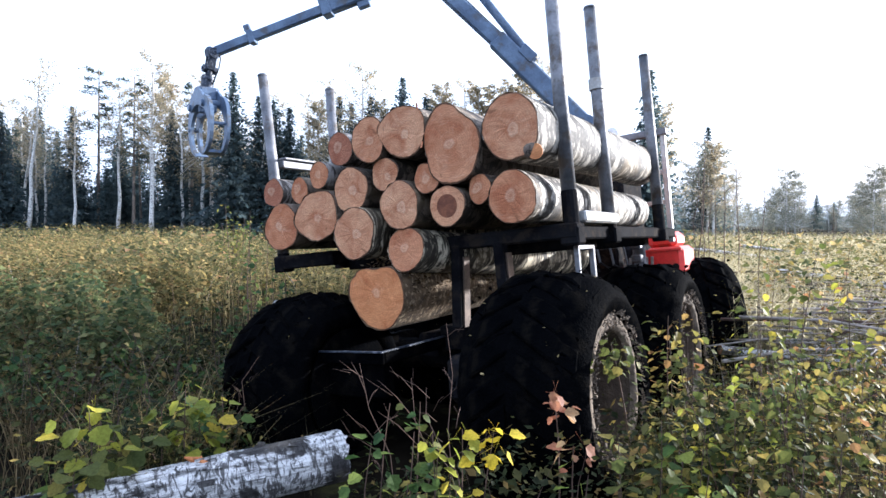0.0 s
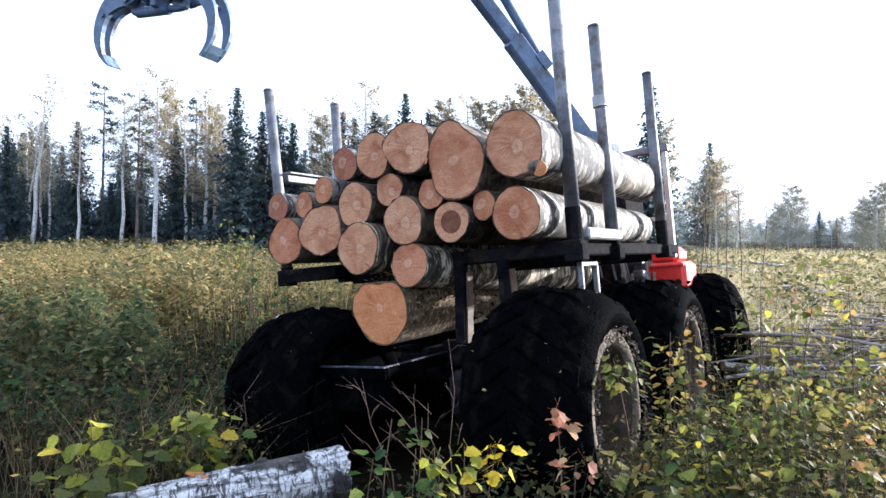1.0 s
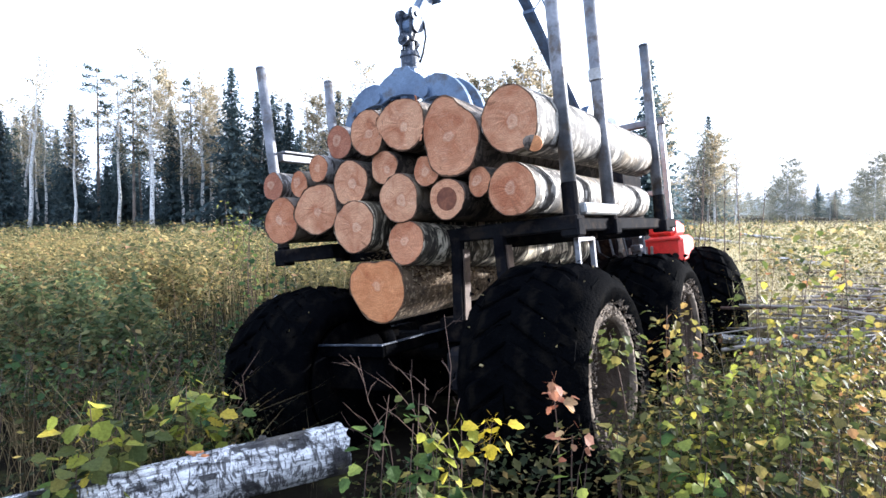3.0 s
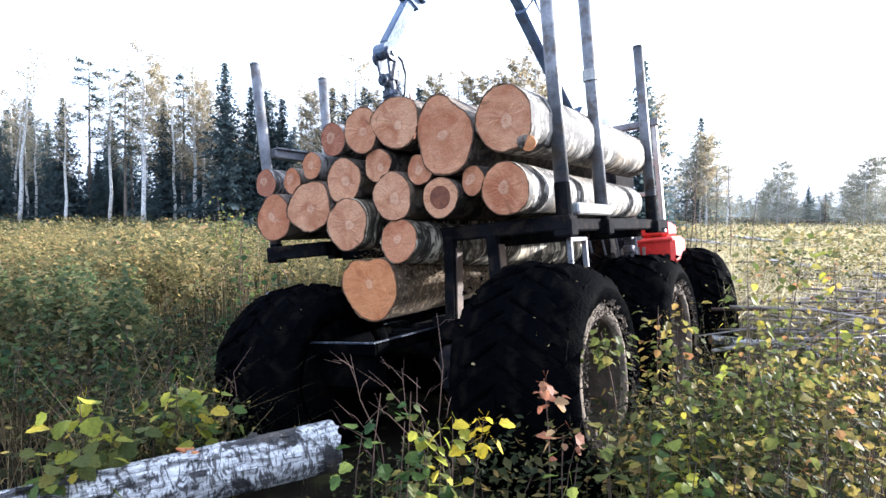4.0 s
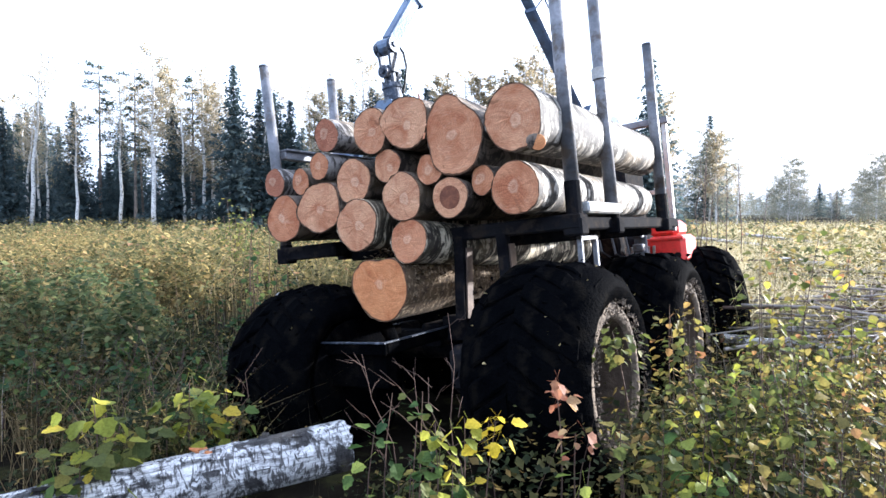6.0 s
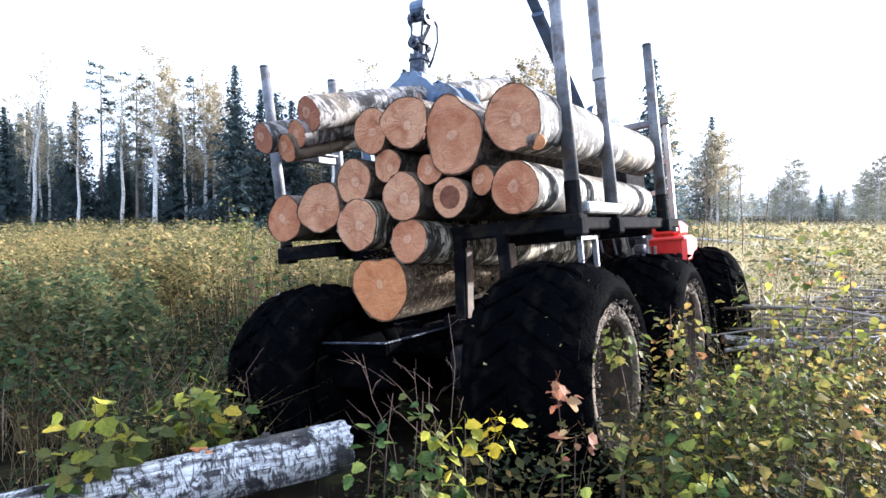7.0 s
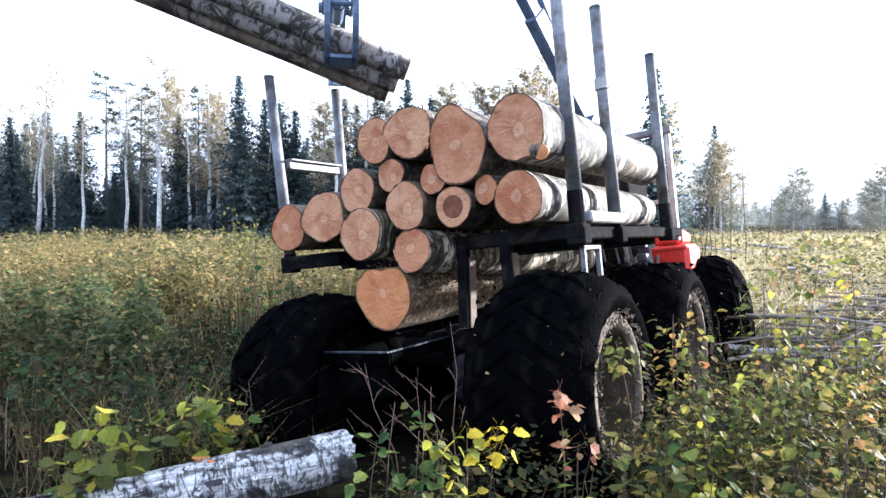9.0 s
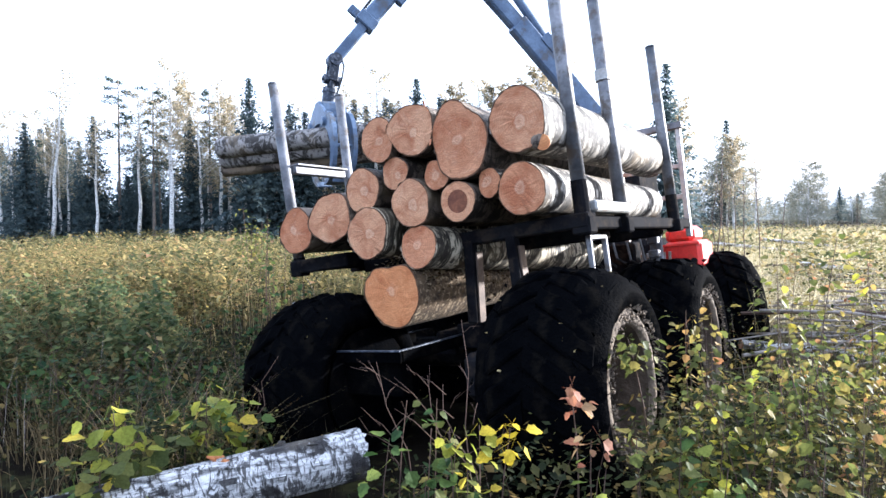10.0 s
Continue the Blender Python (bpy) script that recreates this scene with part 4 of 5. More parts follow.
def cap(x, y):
    """Weed height limit: kept below the camera's sight lines to the machine and trunk."""
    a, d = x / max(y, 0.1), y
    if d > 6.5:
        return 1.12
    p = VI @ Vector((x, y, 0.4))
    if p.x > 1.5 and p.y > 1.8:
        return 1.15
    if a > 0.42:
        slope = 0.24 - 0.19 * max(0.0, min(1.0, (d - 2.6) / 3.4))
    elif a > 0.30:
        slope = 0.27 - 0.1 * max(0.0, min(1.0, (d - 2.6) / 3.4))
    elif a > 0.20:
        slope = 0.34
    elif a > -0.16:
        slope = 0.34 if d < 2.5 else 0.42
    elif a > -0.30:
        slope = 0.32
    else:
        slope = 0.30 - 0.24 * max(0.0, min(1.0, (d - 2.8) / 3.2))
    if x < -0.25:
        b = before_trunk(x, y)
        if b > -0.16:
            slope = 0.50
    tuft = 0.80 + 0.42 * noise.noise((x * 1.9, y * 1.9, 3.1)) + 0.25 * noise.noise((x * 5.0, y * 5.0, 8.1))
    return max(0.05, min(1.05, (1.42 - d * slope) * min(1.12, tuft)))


def sparse(x, y):
    """Share of places left bare, mostly behind the wheels, where dark soil imitates shade."""
    a = x / max(y, 0.1)
    if -0.33 < a < 0.27 and 2.35 < y < 6:
        return 0.95
    if -0.16 < a < 0.27 and y <= 2.35:
        return 0.88
    if a < -0.1 and y < 3.2 and before_trunk(x, y) > -0.14:
        return 0.85
    if -0.54 < a < -0.28 and 3.0 < y < 7.6:
        return 0.82 + 0.5 * noise.noise((x * 1.1, y * 1.1, 2.2))
    if a < -0.56 and y < 3.5:
        return 0.93
    if a < -0.33 and y < 5.0 and noise.noise((x * 1.5, y * 1.5, 7.7)) > 0.12:
        return 0.85
    return 0.0


def scatter(count, near, far, spread, seed, grow=0.0):
    """Random standing places in a fan ahead, thinning out with distance."""
    g, out = random.Random(seed), []
    while len(out) < count:
        d = near * (far / near) ** g.random()
        a = g.uniform(-spread, spread)
        x, y = d * math.tan(a), d
        if not in_machine(x, y, grow) and g.random() >= sparse(x, y):
            out.append((x, y))
    return out


def weeds(name, count, near, far, seed, mat, leaf, per, hgt, label, gaps=-0.16, fine=0.6, thin=(0.0, 0.0)):
    g = random.Random(seed)
    bl = Blades(seed)
    pts, size = [], []
    for x, y in scatter(count, near, far, 0.72, seed):
        clump = noise.noise((x * fine, y * fine, seed * 3.7))
        if x > 0.36 * y and y > 5.5 and g.random() < 0.35:
            continue
        if clump < gaps or (y < 6.5 and abs(x / y - 0.03) > 0.2 and g.random() < thin[0 if x < 0 else 1]):
            continue
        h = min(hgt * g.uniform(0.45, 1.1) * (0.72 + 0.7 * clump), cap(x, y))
        z = ground_z(x, y)
        lx, ly, big = g.uniform(-0.2, 0.2), g.uniform(-0.2, 0.2), g.choice((0.55, 0.8, 1.0, 1.4))
        for k in range(per):
            f = math.sqrt(g.uniform(0.05, 1.0))
            pts.append((x + lx * f + g.gauss(0, 0.07 + 0.1 * h * (1 - 0.4 * f)), y + ly * f + g.gauss(0, 0.08 + 0.1 * h * (1 - 0.4 * f)), z + h * f))
            size.append(leaf * big * g.uniform(0.6, 1.3))
    bl.leaves(pts, size)
    tagged(new(name, bl.mesh(name, mat)), label, "undergrowth", kind="stuff")


def grass(name, count, near, far, seed, hgt, width, label, mat):
    g, bl, pts, hs = random.Random(seed), Blades(seed), [], []
    for x, y in scatter(count, near, far, 0.72, seed, -0.1):
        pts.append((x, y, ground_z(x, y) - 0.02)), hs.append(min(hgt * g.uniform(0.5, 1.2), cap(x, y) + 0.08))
    bl.blades(pts, hs, width)
    tagged(new(name, bl.mesh(name, mat)), label, "grass", kind="stuff")


weeds("undergrowth", 5600, 1.9, 8.0, 5, LEAF_SHADED, 0.036, 24, 1.0, "dense green weeds and raspberry canes, leaves darkened as in shade", 0.0, 1.7, (0.50, 0.88))
weeds("undergrowth", 4200, 2.2, 10.0, 6, LEAF_AUTUMN, 0.036, 22, 1.1, "yellowing weeds and saplings", 0.05, 1.3, (0.86, 0.84))
weeds("undergrowth", 8600, 6.8, 20.0, 7, LEAF_FIELD, 0.085, 14, 1.15, "yellow-green autumn weeds across the clearing")
weeds("undergrowth", 7500, 15.0, 48.0, 8, LEAF_FIELD, 0.16, 9, 1.15, "yellow-green weeds towards the forest edge")
grass("grass", 2800, 2.5, 9.0, 11, 0.95, 0.004, "tangled dry grass stalks", GRASS_SHADED)
grass("grass", 9000, 5.5, 26.0, 12, 1.0, 0.008, "tall straw-coloured grass", STRAW)


def canes(name, count, near, far, seed, hgt, width, mat, label):
    """Upright thin stems of saplings and weeds."""
    g, bl, pts, hs = random.Random(seed), Blades(seed), [], []
    for x, y in scatter(count, near, far, 0.72, seed):
        if x > 0.3 * y and g.random() < 0.7:
            continue
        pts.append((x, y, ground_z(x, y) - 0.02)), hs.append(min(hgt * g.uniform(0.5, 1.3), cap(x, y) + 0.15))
    bl.blades(pts, hs, width, 0.5)
    tagged(new(name, bl.mesh(name, mat)), label, "undergrowth", kind="stuff")


# a thicket of cool green weeds, rounded tufts of leaves, on the open side
g, bl, pts, size = random.Random(88), Blades(88), [], []
for c in range(115):
    d = g.uniform(4.6, 8.2)
    x = d * g.uniform(-0.84, -0.47)
    top, wide = min(1.0, 1.42 - d * g.uniform(0.06, 0.21)), g.uniform(0.12, 0.34)
    for k in range(210):
        a, f = g.uniform(0, 6.283), math.sqrt(g.random())
        pts.append((x + wide * f * math.cos(a), d + wide * f * math.sin(a), ground_z(x, d) + top * (1 - 0.45 * f * f) - abs(g.gauss(0, 0.16))))
        size.append(g.uniform(0.035, 0.09))
bl.leaves(pts, size, 0.7, 0.35, 0.55)
tagged(new("undergrowth", bl.mesh("undergrowth", LEAF_BUSH)), "tufts of cool green leafy weeds in the clearing", "undergrowth", kind="stuff")
# patches of golden weeds further out, each a loose tuft
g, bl, pts, size = random.Random(93), Blades(93), [], []
for c in range(170):
    d = g.uniform(7.2, 17.0)
    x = d * (g.gauss(-0.58, 0.09) if c < 110 else g.uniform(-0.78, -0.22))
    top, wide = g.uniform(0.85, 1.2) - 0.012 * max(0.0, d - 10), g.uniform(0.18, 0.45)
    for k in range(90):
        a, f = g.uniform(0, 6.283), math.sqrt(g.random())
        pts.append((x + wide * f * math.cos(a), d + wide * f * math.sin(a), ground_z(x, d) + top * (1 - 0.3 * f * f) - abs(g.gauss(0, 0.14))))
        size.append(g.uniform(0.035, 0.085))
bl.leaves(pts, size, 0.6, 0.3, 0.6)
tagged(new("undergrowth", bl.mesh("undergrowth", LEAF_GOLD)), "tufts of golden yellow autumn weeds in the clearing", "undergrowth", kind="stuff")
# low weeds and broken stalks beside the wheels, leaves darkened for the machine's shadow
g, bl, pts, size = random.Random(97), Blades(97), [], []
for c in range(90):
    d = g.uniform(3.4, 7.2)
    x = d * g.uniform(-0.53, -0.29)
    if in_machine(x, d) or before_trunk(x, d) > -0.15:
        continue
    top, wide = min(0.8, 1.42 - d * g.uniform(0.13, 0.24)) * g.uniform(0.5, 1.0), g.uniform(0.12, 0.28)
    for k in range(110):
        a, f = g.uniform(0, 6.283), math.sqrt(g.random())
        pts.append((x + wide * f * math.cos(a), d + wide * f * math.sin(a), ground_z(x, d) + max(0.02, top * (1 - 0.5 * f * f) - abs(g.gauss(0, 0.18)))))
        size.append(g.uniform(0.03, 0.07))
bl.leaves(pts, size, 0.6, 0.4, 0.5)
tagged(new("undergrowth", bl.mesh("undergrowth", LEAF_SHADED)), "low weeds beside the wheels, leaves darkened as in shadow", "undergrowth", kind="stuff")
# dry brown grass in bent tufts
g, bl, pts, hs = random.Random(89), Blades(89), [], []
for c in range(34):
    d = g.uniform(3.2, 5.6)
    x = d * g.uniform(-0.74, -0.33)
    if before_trunk(x, d) < -0.15 and g.random() >= sparse(x, d) - (0.3 if x > -0.56 * d else 0.0):
        for k in range(46):
            px, py = x + g.gauss(0, 0.10), d + g.gauss(0, 0.10)
            pts.append((px, py, ground_z(px, py))), hs.append(min(1.0, 1.42 - d * g.uniform(0.17, 0.32)) * g.uniform(0.5, 1.0))
for c in range(60):
    d = g.uniform(5.0, 8.5)
    x = d * g.uniform(-0.78, -0.50)
    for k in range(22):
        px, py = x + g.gauss(0, 0.09), d + g.gauss(0, 0.09)
        pts.append((px, py, ground_z(px, py))), hs.append(min(1.3, 1.42 - d * g.uniform(0.04, 0.12)) * g.uniform(0.6, 1.0))
bl.blades(pts, hs, 0.006, 0.9)
tagged(new("grass", bl.mesh("grass", TUFT)), "tufts of bent brown grass", "grass", kind="stuff")
canes("undergrowth", 400, 2.0, 12.0, 31, 0.95, 0.006, TWIG_DARK, "thin brown weed and sapling stems")
canes("undergrowth", 300, 3.4, 16.0, 32, 1.1, 0.006, TWIG, "bare grey weed stalks")


# ---- hero plants in the foreground ----
def leaf_shape(name, mat):
    """A broad pointed leaf with a toothed edge, folded along its rib; one unit long."""
    b = bmesh.new()
    rib = [b.verts.new((0, k / 6, -0.10 * (k / 6) ** 2)) for k in range(7)]
    for s in (-1, 1):
        edge = []
        for k in range(7):
            f = k / 6
            w = 0.37 * math.sin(math.pi * min(1, f * 0.90 + 0.10) ** 0.85) ** 0.9 * (1 + 0.30 * (k % 2))
            edge.append(b.verts.new((s * w, f + 0.03, 0.09 * w / 0.4 - 0.16 * f * f)) if 0 < k < 6 else rib[k])
        for k in range(6):
            q = []
            for p in (rib[k], rib[k + 1], edge[k + 1], edge[k]):
                if p not in q:
                    q.append(p)
            b.faces.new(q if s > 0 else q[::-1])
    stalk = [b.verts.new((0.02 * j, -1.1, 0.22 + 0.02 * (j == 0))) for j in (-1, 0, 1)]
    for j in range(3):
        b.faces.new((rib[0], stalk[j], stalk[(j + 1) % 3]))
    me = bpy.data.meshes.new(name)
    b.to_mesh(me)
    b.free()
    me.materials.append(mat)
    return me


def single_leaf_material(name, stops):
    m, nt, b = material(name, 0.6)
    b.inputs["Specular IOR Level"].default_value = 0.15
    info = nt.nodes.new("ShaderNodeObjectInfo")
    c = ramp(nt, info.outputs["Random"], stops)
    c = mixed(nt, 0.7, c, ramp(nt, noisy(nt, coords(nt), 7.0, 4.0), [(0.3, 0.45), (0.6, 1.0)]), "MULTIPLY")
    nt.links.new(c, b.inputs["Base Color"])
    tr = nt.nodes.new("ShaderNodeBsdfTranslucent")
    nt.links.new(c, tr.inputs["Color"])
    mx = nt.nodes.new("ShaderNodeMixShader")
    mx.inputs["Fac"].default_value = 0.5
    nt.links.new(b.outputs["BSDF"], mx.inputs[1])
    nt.links.new(tr.outputs["BSDF"], mx.inputs[2])
    nt.links.new(mx.outputs["Shader"], nt.nodes["Material Output"].inputs["Surface"])
    return m


LEAVES = {"ochre": leaf_shape("leaf", single_leaf_material("ochre_leaf", [(0.0, (0.18, 0.15, 0.045)), (0.6, (0.34, 0.26, 0.07)), (1.0, (0.30, 0.14, 0.07))])), "yellow": leaf_shape("leaf", single_leaf_material("bright_yellow_leaf", [(0.0, (0.52, 0.40, 0.03)), (1.0, (0.72, 0.55, 0.06))])),
          "red": leaf_shape("leaf", single_leaf_material("reddish_leaf", [(0.0, (0.26, 0.09, 0.05)), (0.6, (0.36, 0.16, 0.09)), (1.0, (0.44, 0.30, 0.15))])),
          "green": leaf_shape("leaf", single_leaf_material("fresh_green_leaf", [(0.0, (0.05, 0.10, 0.03)), (0.6, (0.14, 0.20, 0.05)), (1.0, (0.34, 0.36, 0.07))])),
          "lime": leaf_shape("leaf", single_leaf_material("yellow_green_leaf", [(0.0, (0.07, 0.09, 0.025)), (0.75, (0.15, 0.16, 0.045)), (1.0, (0.34, 0.27, 0.07))])),
          # sunny: a brighter copy of lime, sunlight put into its colour
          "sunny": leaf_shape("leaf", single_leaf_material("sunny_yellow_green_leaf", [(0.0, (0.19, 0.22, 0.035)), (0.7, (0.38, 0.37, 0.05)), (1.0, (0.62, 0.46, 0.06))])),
          "dark": leaf_shape("leaf", single_leaf_material("dark_green_leaf", [(0.0, (0.02, 0.05, 0.02)), (0.7, (0.06, 0.11, 0.03)), (1.0, (0.16, 0.19, 0.05))]))}


def shrub(name, root, top, kind, n, size, seed, label, category="plant", start=0.45, stem=0.006, spread=0.10):
    """A thin bent stem with single leaves set along it."""
    g = random.Random(seed)
    a, e = Vector(root), Vector(top)
    mid = (a + e) / 2 + Vector((g.uniform(-0.05, 0.05), g.uniform(-0.05, 0.05), 0.04))
    b = bmesh.new()
    way = [a * (1 - f) ** 2 + mid * 2 * f * (1 - f) + e * f * f for f in (0, 0.25, 0.5, 0.75, 1.0)]
    tube(b, way, [stem, stem * 0.85, stem * 0.7, stem * 0.5, stem * 0.3], 6)
    ob = tagged(new(name, bpy.data.meshes.new(name)), label, category)
    for k in range(n):
        f = start + (1 - start) * (k + g.random()) / n
        p = a * (1 - f) ** 2 + mid * 2 * f * (1 - f) + e * f * f
        az = g.uniform(0, 360)
        off = Vector((math.cos(radians(az)), math.sin(radians(az)), 0)) * spread * g.uniform(0.1, 1.0)
        lf = new("leaf", LEAVES[kind])
        lf.parent = ob
        sc = size * g.uniform(0.6, 1.15)
        at = p + off + Vector((0, 0, g.uniform(-0.03, 0.03)))
        lf.matrix_basis = Matrix.Translation(at) @ pose(0, 0, 0, g.uniform(-65, 15), g.uniform(-30, 30), az - 90) @ Matrix.Diagonal((sc * g.uniform(0.8, 1.25), sc, sc, 1))
    b.to_mesh(ob.data)
    b.free()
    ob.data.materials.append(TWIG_DARK)
    return ob


def bare_twig(root, top, forks, seed, label, r=0.0032):
    """A leafless branching twig."""
    g = random.Random(seed)
    a, e = Vector(root), Vector(top)
    b = bmesh.new()
    way = [a.lerp(e, f) + Vector((g.gauss(0, 0.028), g.gauss(0, 0.02), 0)) * (0 < f < 1) for f in (0, 0.2, 0.4, 0.6, 0.8, 1.0)]
    tube(b, way, [r, r * 0.9, r * 0.75, r * 0.6, r * 0.45, r * 0.25], 5)
    for k in range(forks):
        f = 0.35 + 0.6 * (k + g.random()) / forks
        p = a.lerp(e, f)
        az = g.uniform(0, 6.283)
        q = p + Vector((math.cos(az) * 0.12, math.sin(az) * 0.06, g.uniform(0.03, 0.12))) * g.uniform(0.5, 1.3)
        tube(b, [p, p.lerp(q, 0.5) + Vector((0, 0, 0.012)), q], [r * 0.5, r * 0.35, r * 0.15], 5)
        w = q + Vector((g.uniform(-0.05, 0.05), g.uniform(-0.03, 0.03), g.uniform(0.0, 0.05)))
        tube(b, [p.lerp(q, 0.6), w], [r * 0.3, r * 0.12], 4)
    return tagged(finish("twig", b, TWIG_DARK, smooth=True), label, "twig")


def spot(px, d, z):
    return (px * d, d, z)


# bearing, distance and height of root and tip
shrub("sapling", spot(0.075, 2.02, 0.0), spot(0.092, 2.0, 0.72), "yellow", 16, 0.056, 1, "sapling with a few bright yellow leaves", "sapling", 0.80, 0.004, 0.07)
shrub("sapling", spot(0.20, 2.35, 0.0), spot(0.192, 2.3, 0.76), "red", 14, 0.055, 2, "sapling with reddish brown autumn leaves", "sapling", 0.85, 0.005, 0.06)
shrub("sapling", spot(0.24, 2.2, 0.0), spot(0.225, 2.15, 0.62), "red", 8, 0.055, 3, "sapling with pale withered leaves", "sapling", 0.9, 0.005, 0.05)
shrub("sapling", spot(0.33, 2.1, 0.0), spot(0.30, 2.05, 0.66), "lime", 6, 0.07, 4, "sapling with yellow-green leaves", "sapling", 0.85, 0.005, 0.06)
shrub("sapling", spot(0.32, 2.0, 0.0), spot(0.30, 2.0, 0.56), "lime", 6, 0.08, 5, "sapling with broad yellow-green leaves", "sapling", 0.8, 0.005, 0.08)
shrub("sapling", spot(0.33, 2.75, 0.2), spot(0.285, 2.7, 0.88), "lime", 64, 0.042, 6, "leafy young birch shoot beside the wheel", "sapling", 0.74, 0.006, 0.13)
for k, (px, d, h, n) in enumerate([(-0.04, 2.1, 0.62, 14), (-0.01, 1.95, 0.52, 14), (0.03, 2.0, 0.56, 16), (-0.09, 2.15, 0.60, 10), (-0.06, 1.9, 0.42, 12), (0.24, 1.9, 0.5, 14), (-0.02, 1.92, 0.58, 18), (-0.05, 2.0, 0.55, 16), (0.01, 1.88, 0.46, 18), (-0.12, 2.05, 0.50, 14), (-0.09, 1.85, 0.34, 14)]):
    shrub("raspberry_cane", spot(px, d, 0.0), spot(px + 0.01, d, h + (0.17 if px < 0.13 else 0.12)), ("lime", "green", "sunny", "dark")[k % 4], n, 0.054, 40 + k, "raspberry cane with drooping green leaves", "plant", 0.4, 0.004, 0.09)
for k, (px, d, h, n, kd) in enumerate([(-0.58, 2.30, 0.72, 16, "sunny"), (-0.56, 2.38, 0.62, 16, "lime"), (-0.60, 2.25, 0.54, 16, "lime"), (-0.63, 2.2, 0.44, 14, "green"), (-0.53, 2.45, 0.54, 12, "lime"), (-0.42, 2.7, 0.66, 10, "sunny"), (-0.46, 2.62, 0.60, 10, "lime"), (-0.40, 2.8, 0.56, 8, "sunny"), (-0.36, 2.85, 0.60, 8, "green")]):
    shrub("raspberry_cane", spot(px, d, 0.05), spot(px + 0.005, d, h), kd, n + 14, 0.076, 70 + k, "raspberry cane with large yellow-green leaves by the fallen trunk", "plant", 0.30, 0.005, 0.13)
# clumps of young birch and raspberry on the far side of the wheels
for c in range(30):
    gc = random.Random(2500 + c)
    cx, cd = 0.32 + 0.46 * ((c * 0.618) % 1.0), 2.05 + 2.5 * gc.random() ** 1.2
    kinds = gc.choice((("lime", "lime", "ochre"), ("green", "lime", "lime"), ("green", "dark", "lime"), ("lime", "ochre", "ochre"), ("lime", "lime", "sunny")))
    size = gc.choice((0.028, 0.034, 0.042, 0.052))
    for k in range(4):
        px, d = cx + gc.gauss(0, 0.10) / cd, cd + gc.gauss(0, 0.10)
        slope = 0.31 - 0.19 * max(0.0, min(1.0, (px - 0.32) / 0.30)) if px > 0.30 else 0.30
        h = max(0.25, 1.42 - d * (slope + 0.05 + 0.10 * gc.random()))
        shrub("sapling", spot(px, d, 0.0), spot(px + gc.uniform(-0.28, 0.22) / d, d + gc.uniform(-0.2, 0.2), h), gc.choice(kinds), 33, size, 2600 + c * 10 + k, "leafy sapling with green and yellowing leaves", "sapling", 0.22, 0.003, 0.15)
# broad-leaved shoots in the foreground
for k, (px, d, h, kind) in enumerate([(0.36, 2.0, 0.62, "lime"), (0.44, 1.95, 0.60, "green"), (0.52, 2.0, 0.66, "ochre"), (0.60, 1.95, 0.70, "lime"), (0.66, 2.05, 0.78, "ochre"), (0.48, 2.2, 0.78, "lime"), (0.57, 2.3, 0.84, "lime"), (0.40, 2.15, 0.68, "green")]):
    shrub("sapling", spot(px, d, 0.0), spot(px + 0.012, d, h), kind, 14, 0.050, 5100 + k, "young shoot with broad drooping leaves", "sapling", 0.62, 0.004, 0.09)
# a few taller leafy shoots above the rest
for k in range(15):
    gc = random.Random(4200 + k)
    px, d = (0.35 + 0.08 * gc.random(), gc.uniform(3.0, 3.6)) if k < 5 else (0.50 + 0.24 * gc.random(), gc.uniform(2.6, 4.4))
    h = 1.42 - d * (gc.uniform(0.15, 0.20) if k < 5 else gc.uniform(0.03, 0.12))
    shrub("sapling", spot(px, d, 0.0), spot(px + gc.uniform(-0.15, 0.12) / d, d, h), gc.choice(("sunny", "lime", "lime", "ochre")), 26, gc.uniform(0.036, 0.05), 4300 + k, "tall thin birch shoot with yellow-green leaves", "sapling", 0.45, 0.004, 0.12)
# low leafy weeds on the open side
for c in range(22):
    gc = random.Random(3500 + c)
    cx, cd = -0.74 + 0.46 * ((c * 0.618) % 1.0), 2.9 + 2.6 * gc.random()
    # darkest leaf only, standing in for the machine's shadow
    kind = "dark"
    for k in range(3):
        px, d = cx + gc.gauss(0, 0.12) / cd, cd + gc.gauss(0, 0.12)
        if px < -0.58 and d < 3.7:
            continue
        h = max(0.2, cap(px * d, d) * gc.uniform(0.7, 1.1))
        shrub("weed", spot(px, d, 0.0), spot(px + gc.uniform(-0.1, 0.1) / d, d, h), kind, 20, gc.uniform(0.04, 0.06), 3600 + c * 10 + k, "leafy green weed in the tangled undergrowth", "plant", 0.3, 0.004, 0.12)
bare_twig(spot(0.055, 2.2, 0.1), spot(0.012, 2.2, 1.05), 5, 1, "bare thin grey twig")
bare_twig(spot(0.05, 2.2, 0.3), spot(-0.02, 2.25, 0.80), 6, 2, "bare forked reddish twig")
bare_twig(spot(-0.01, 2.1, 0.1), spot(-0.045, 2.15, 0.86), 5, 3, "dry weed stalk with a branched head")
bare_twig(spot(-0.05, 2.15, 0.1), spot(-0.13, 2.2, 0.90), 9, 4, "dry reddish weed stalk with a branched head")
for k in range(16):
    g0 = random.Random(900 + k)
    px, d = g0.uniform(-0.68, -0.36), g0.uniform(2.7, 4.2)
    bare_twig(spot(px, d, 0.1), spot(px + g0.uniform(-0.08, 0.14), d, 1.42 - d * g0.uniform(0.16, 0.26)), 4, 900 + k, "bare bent weed stalk", 0.003)

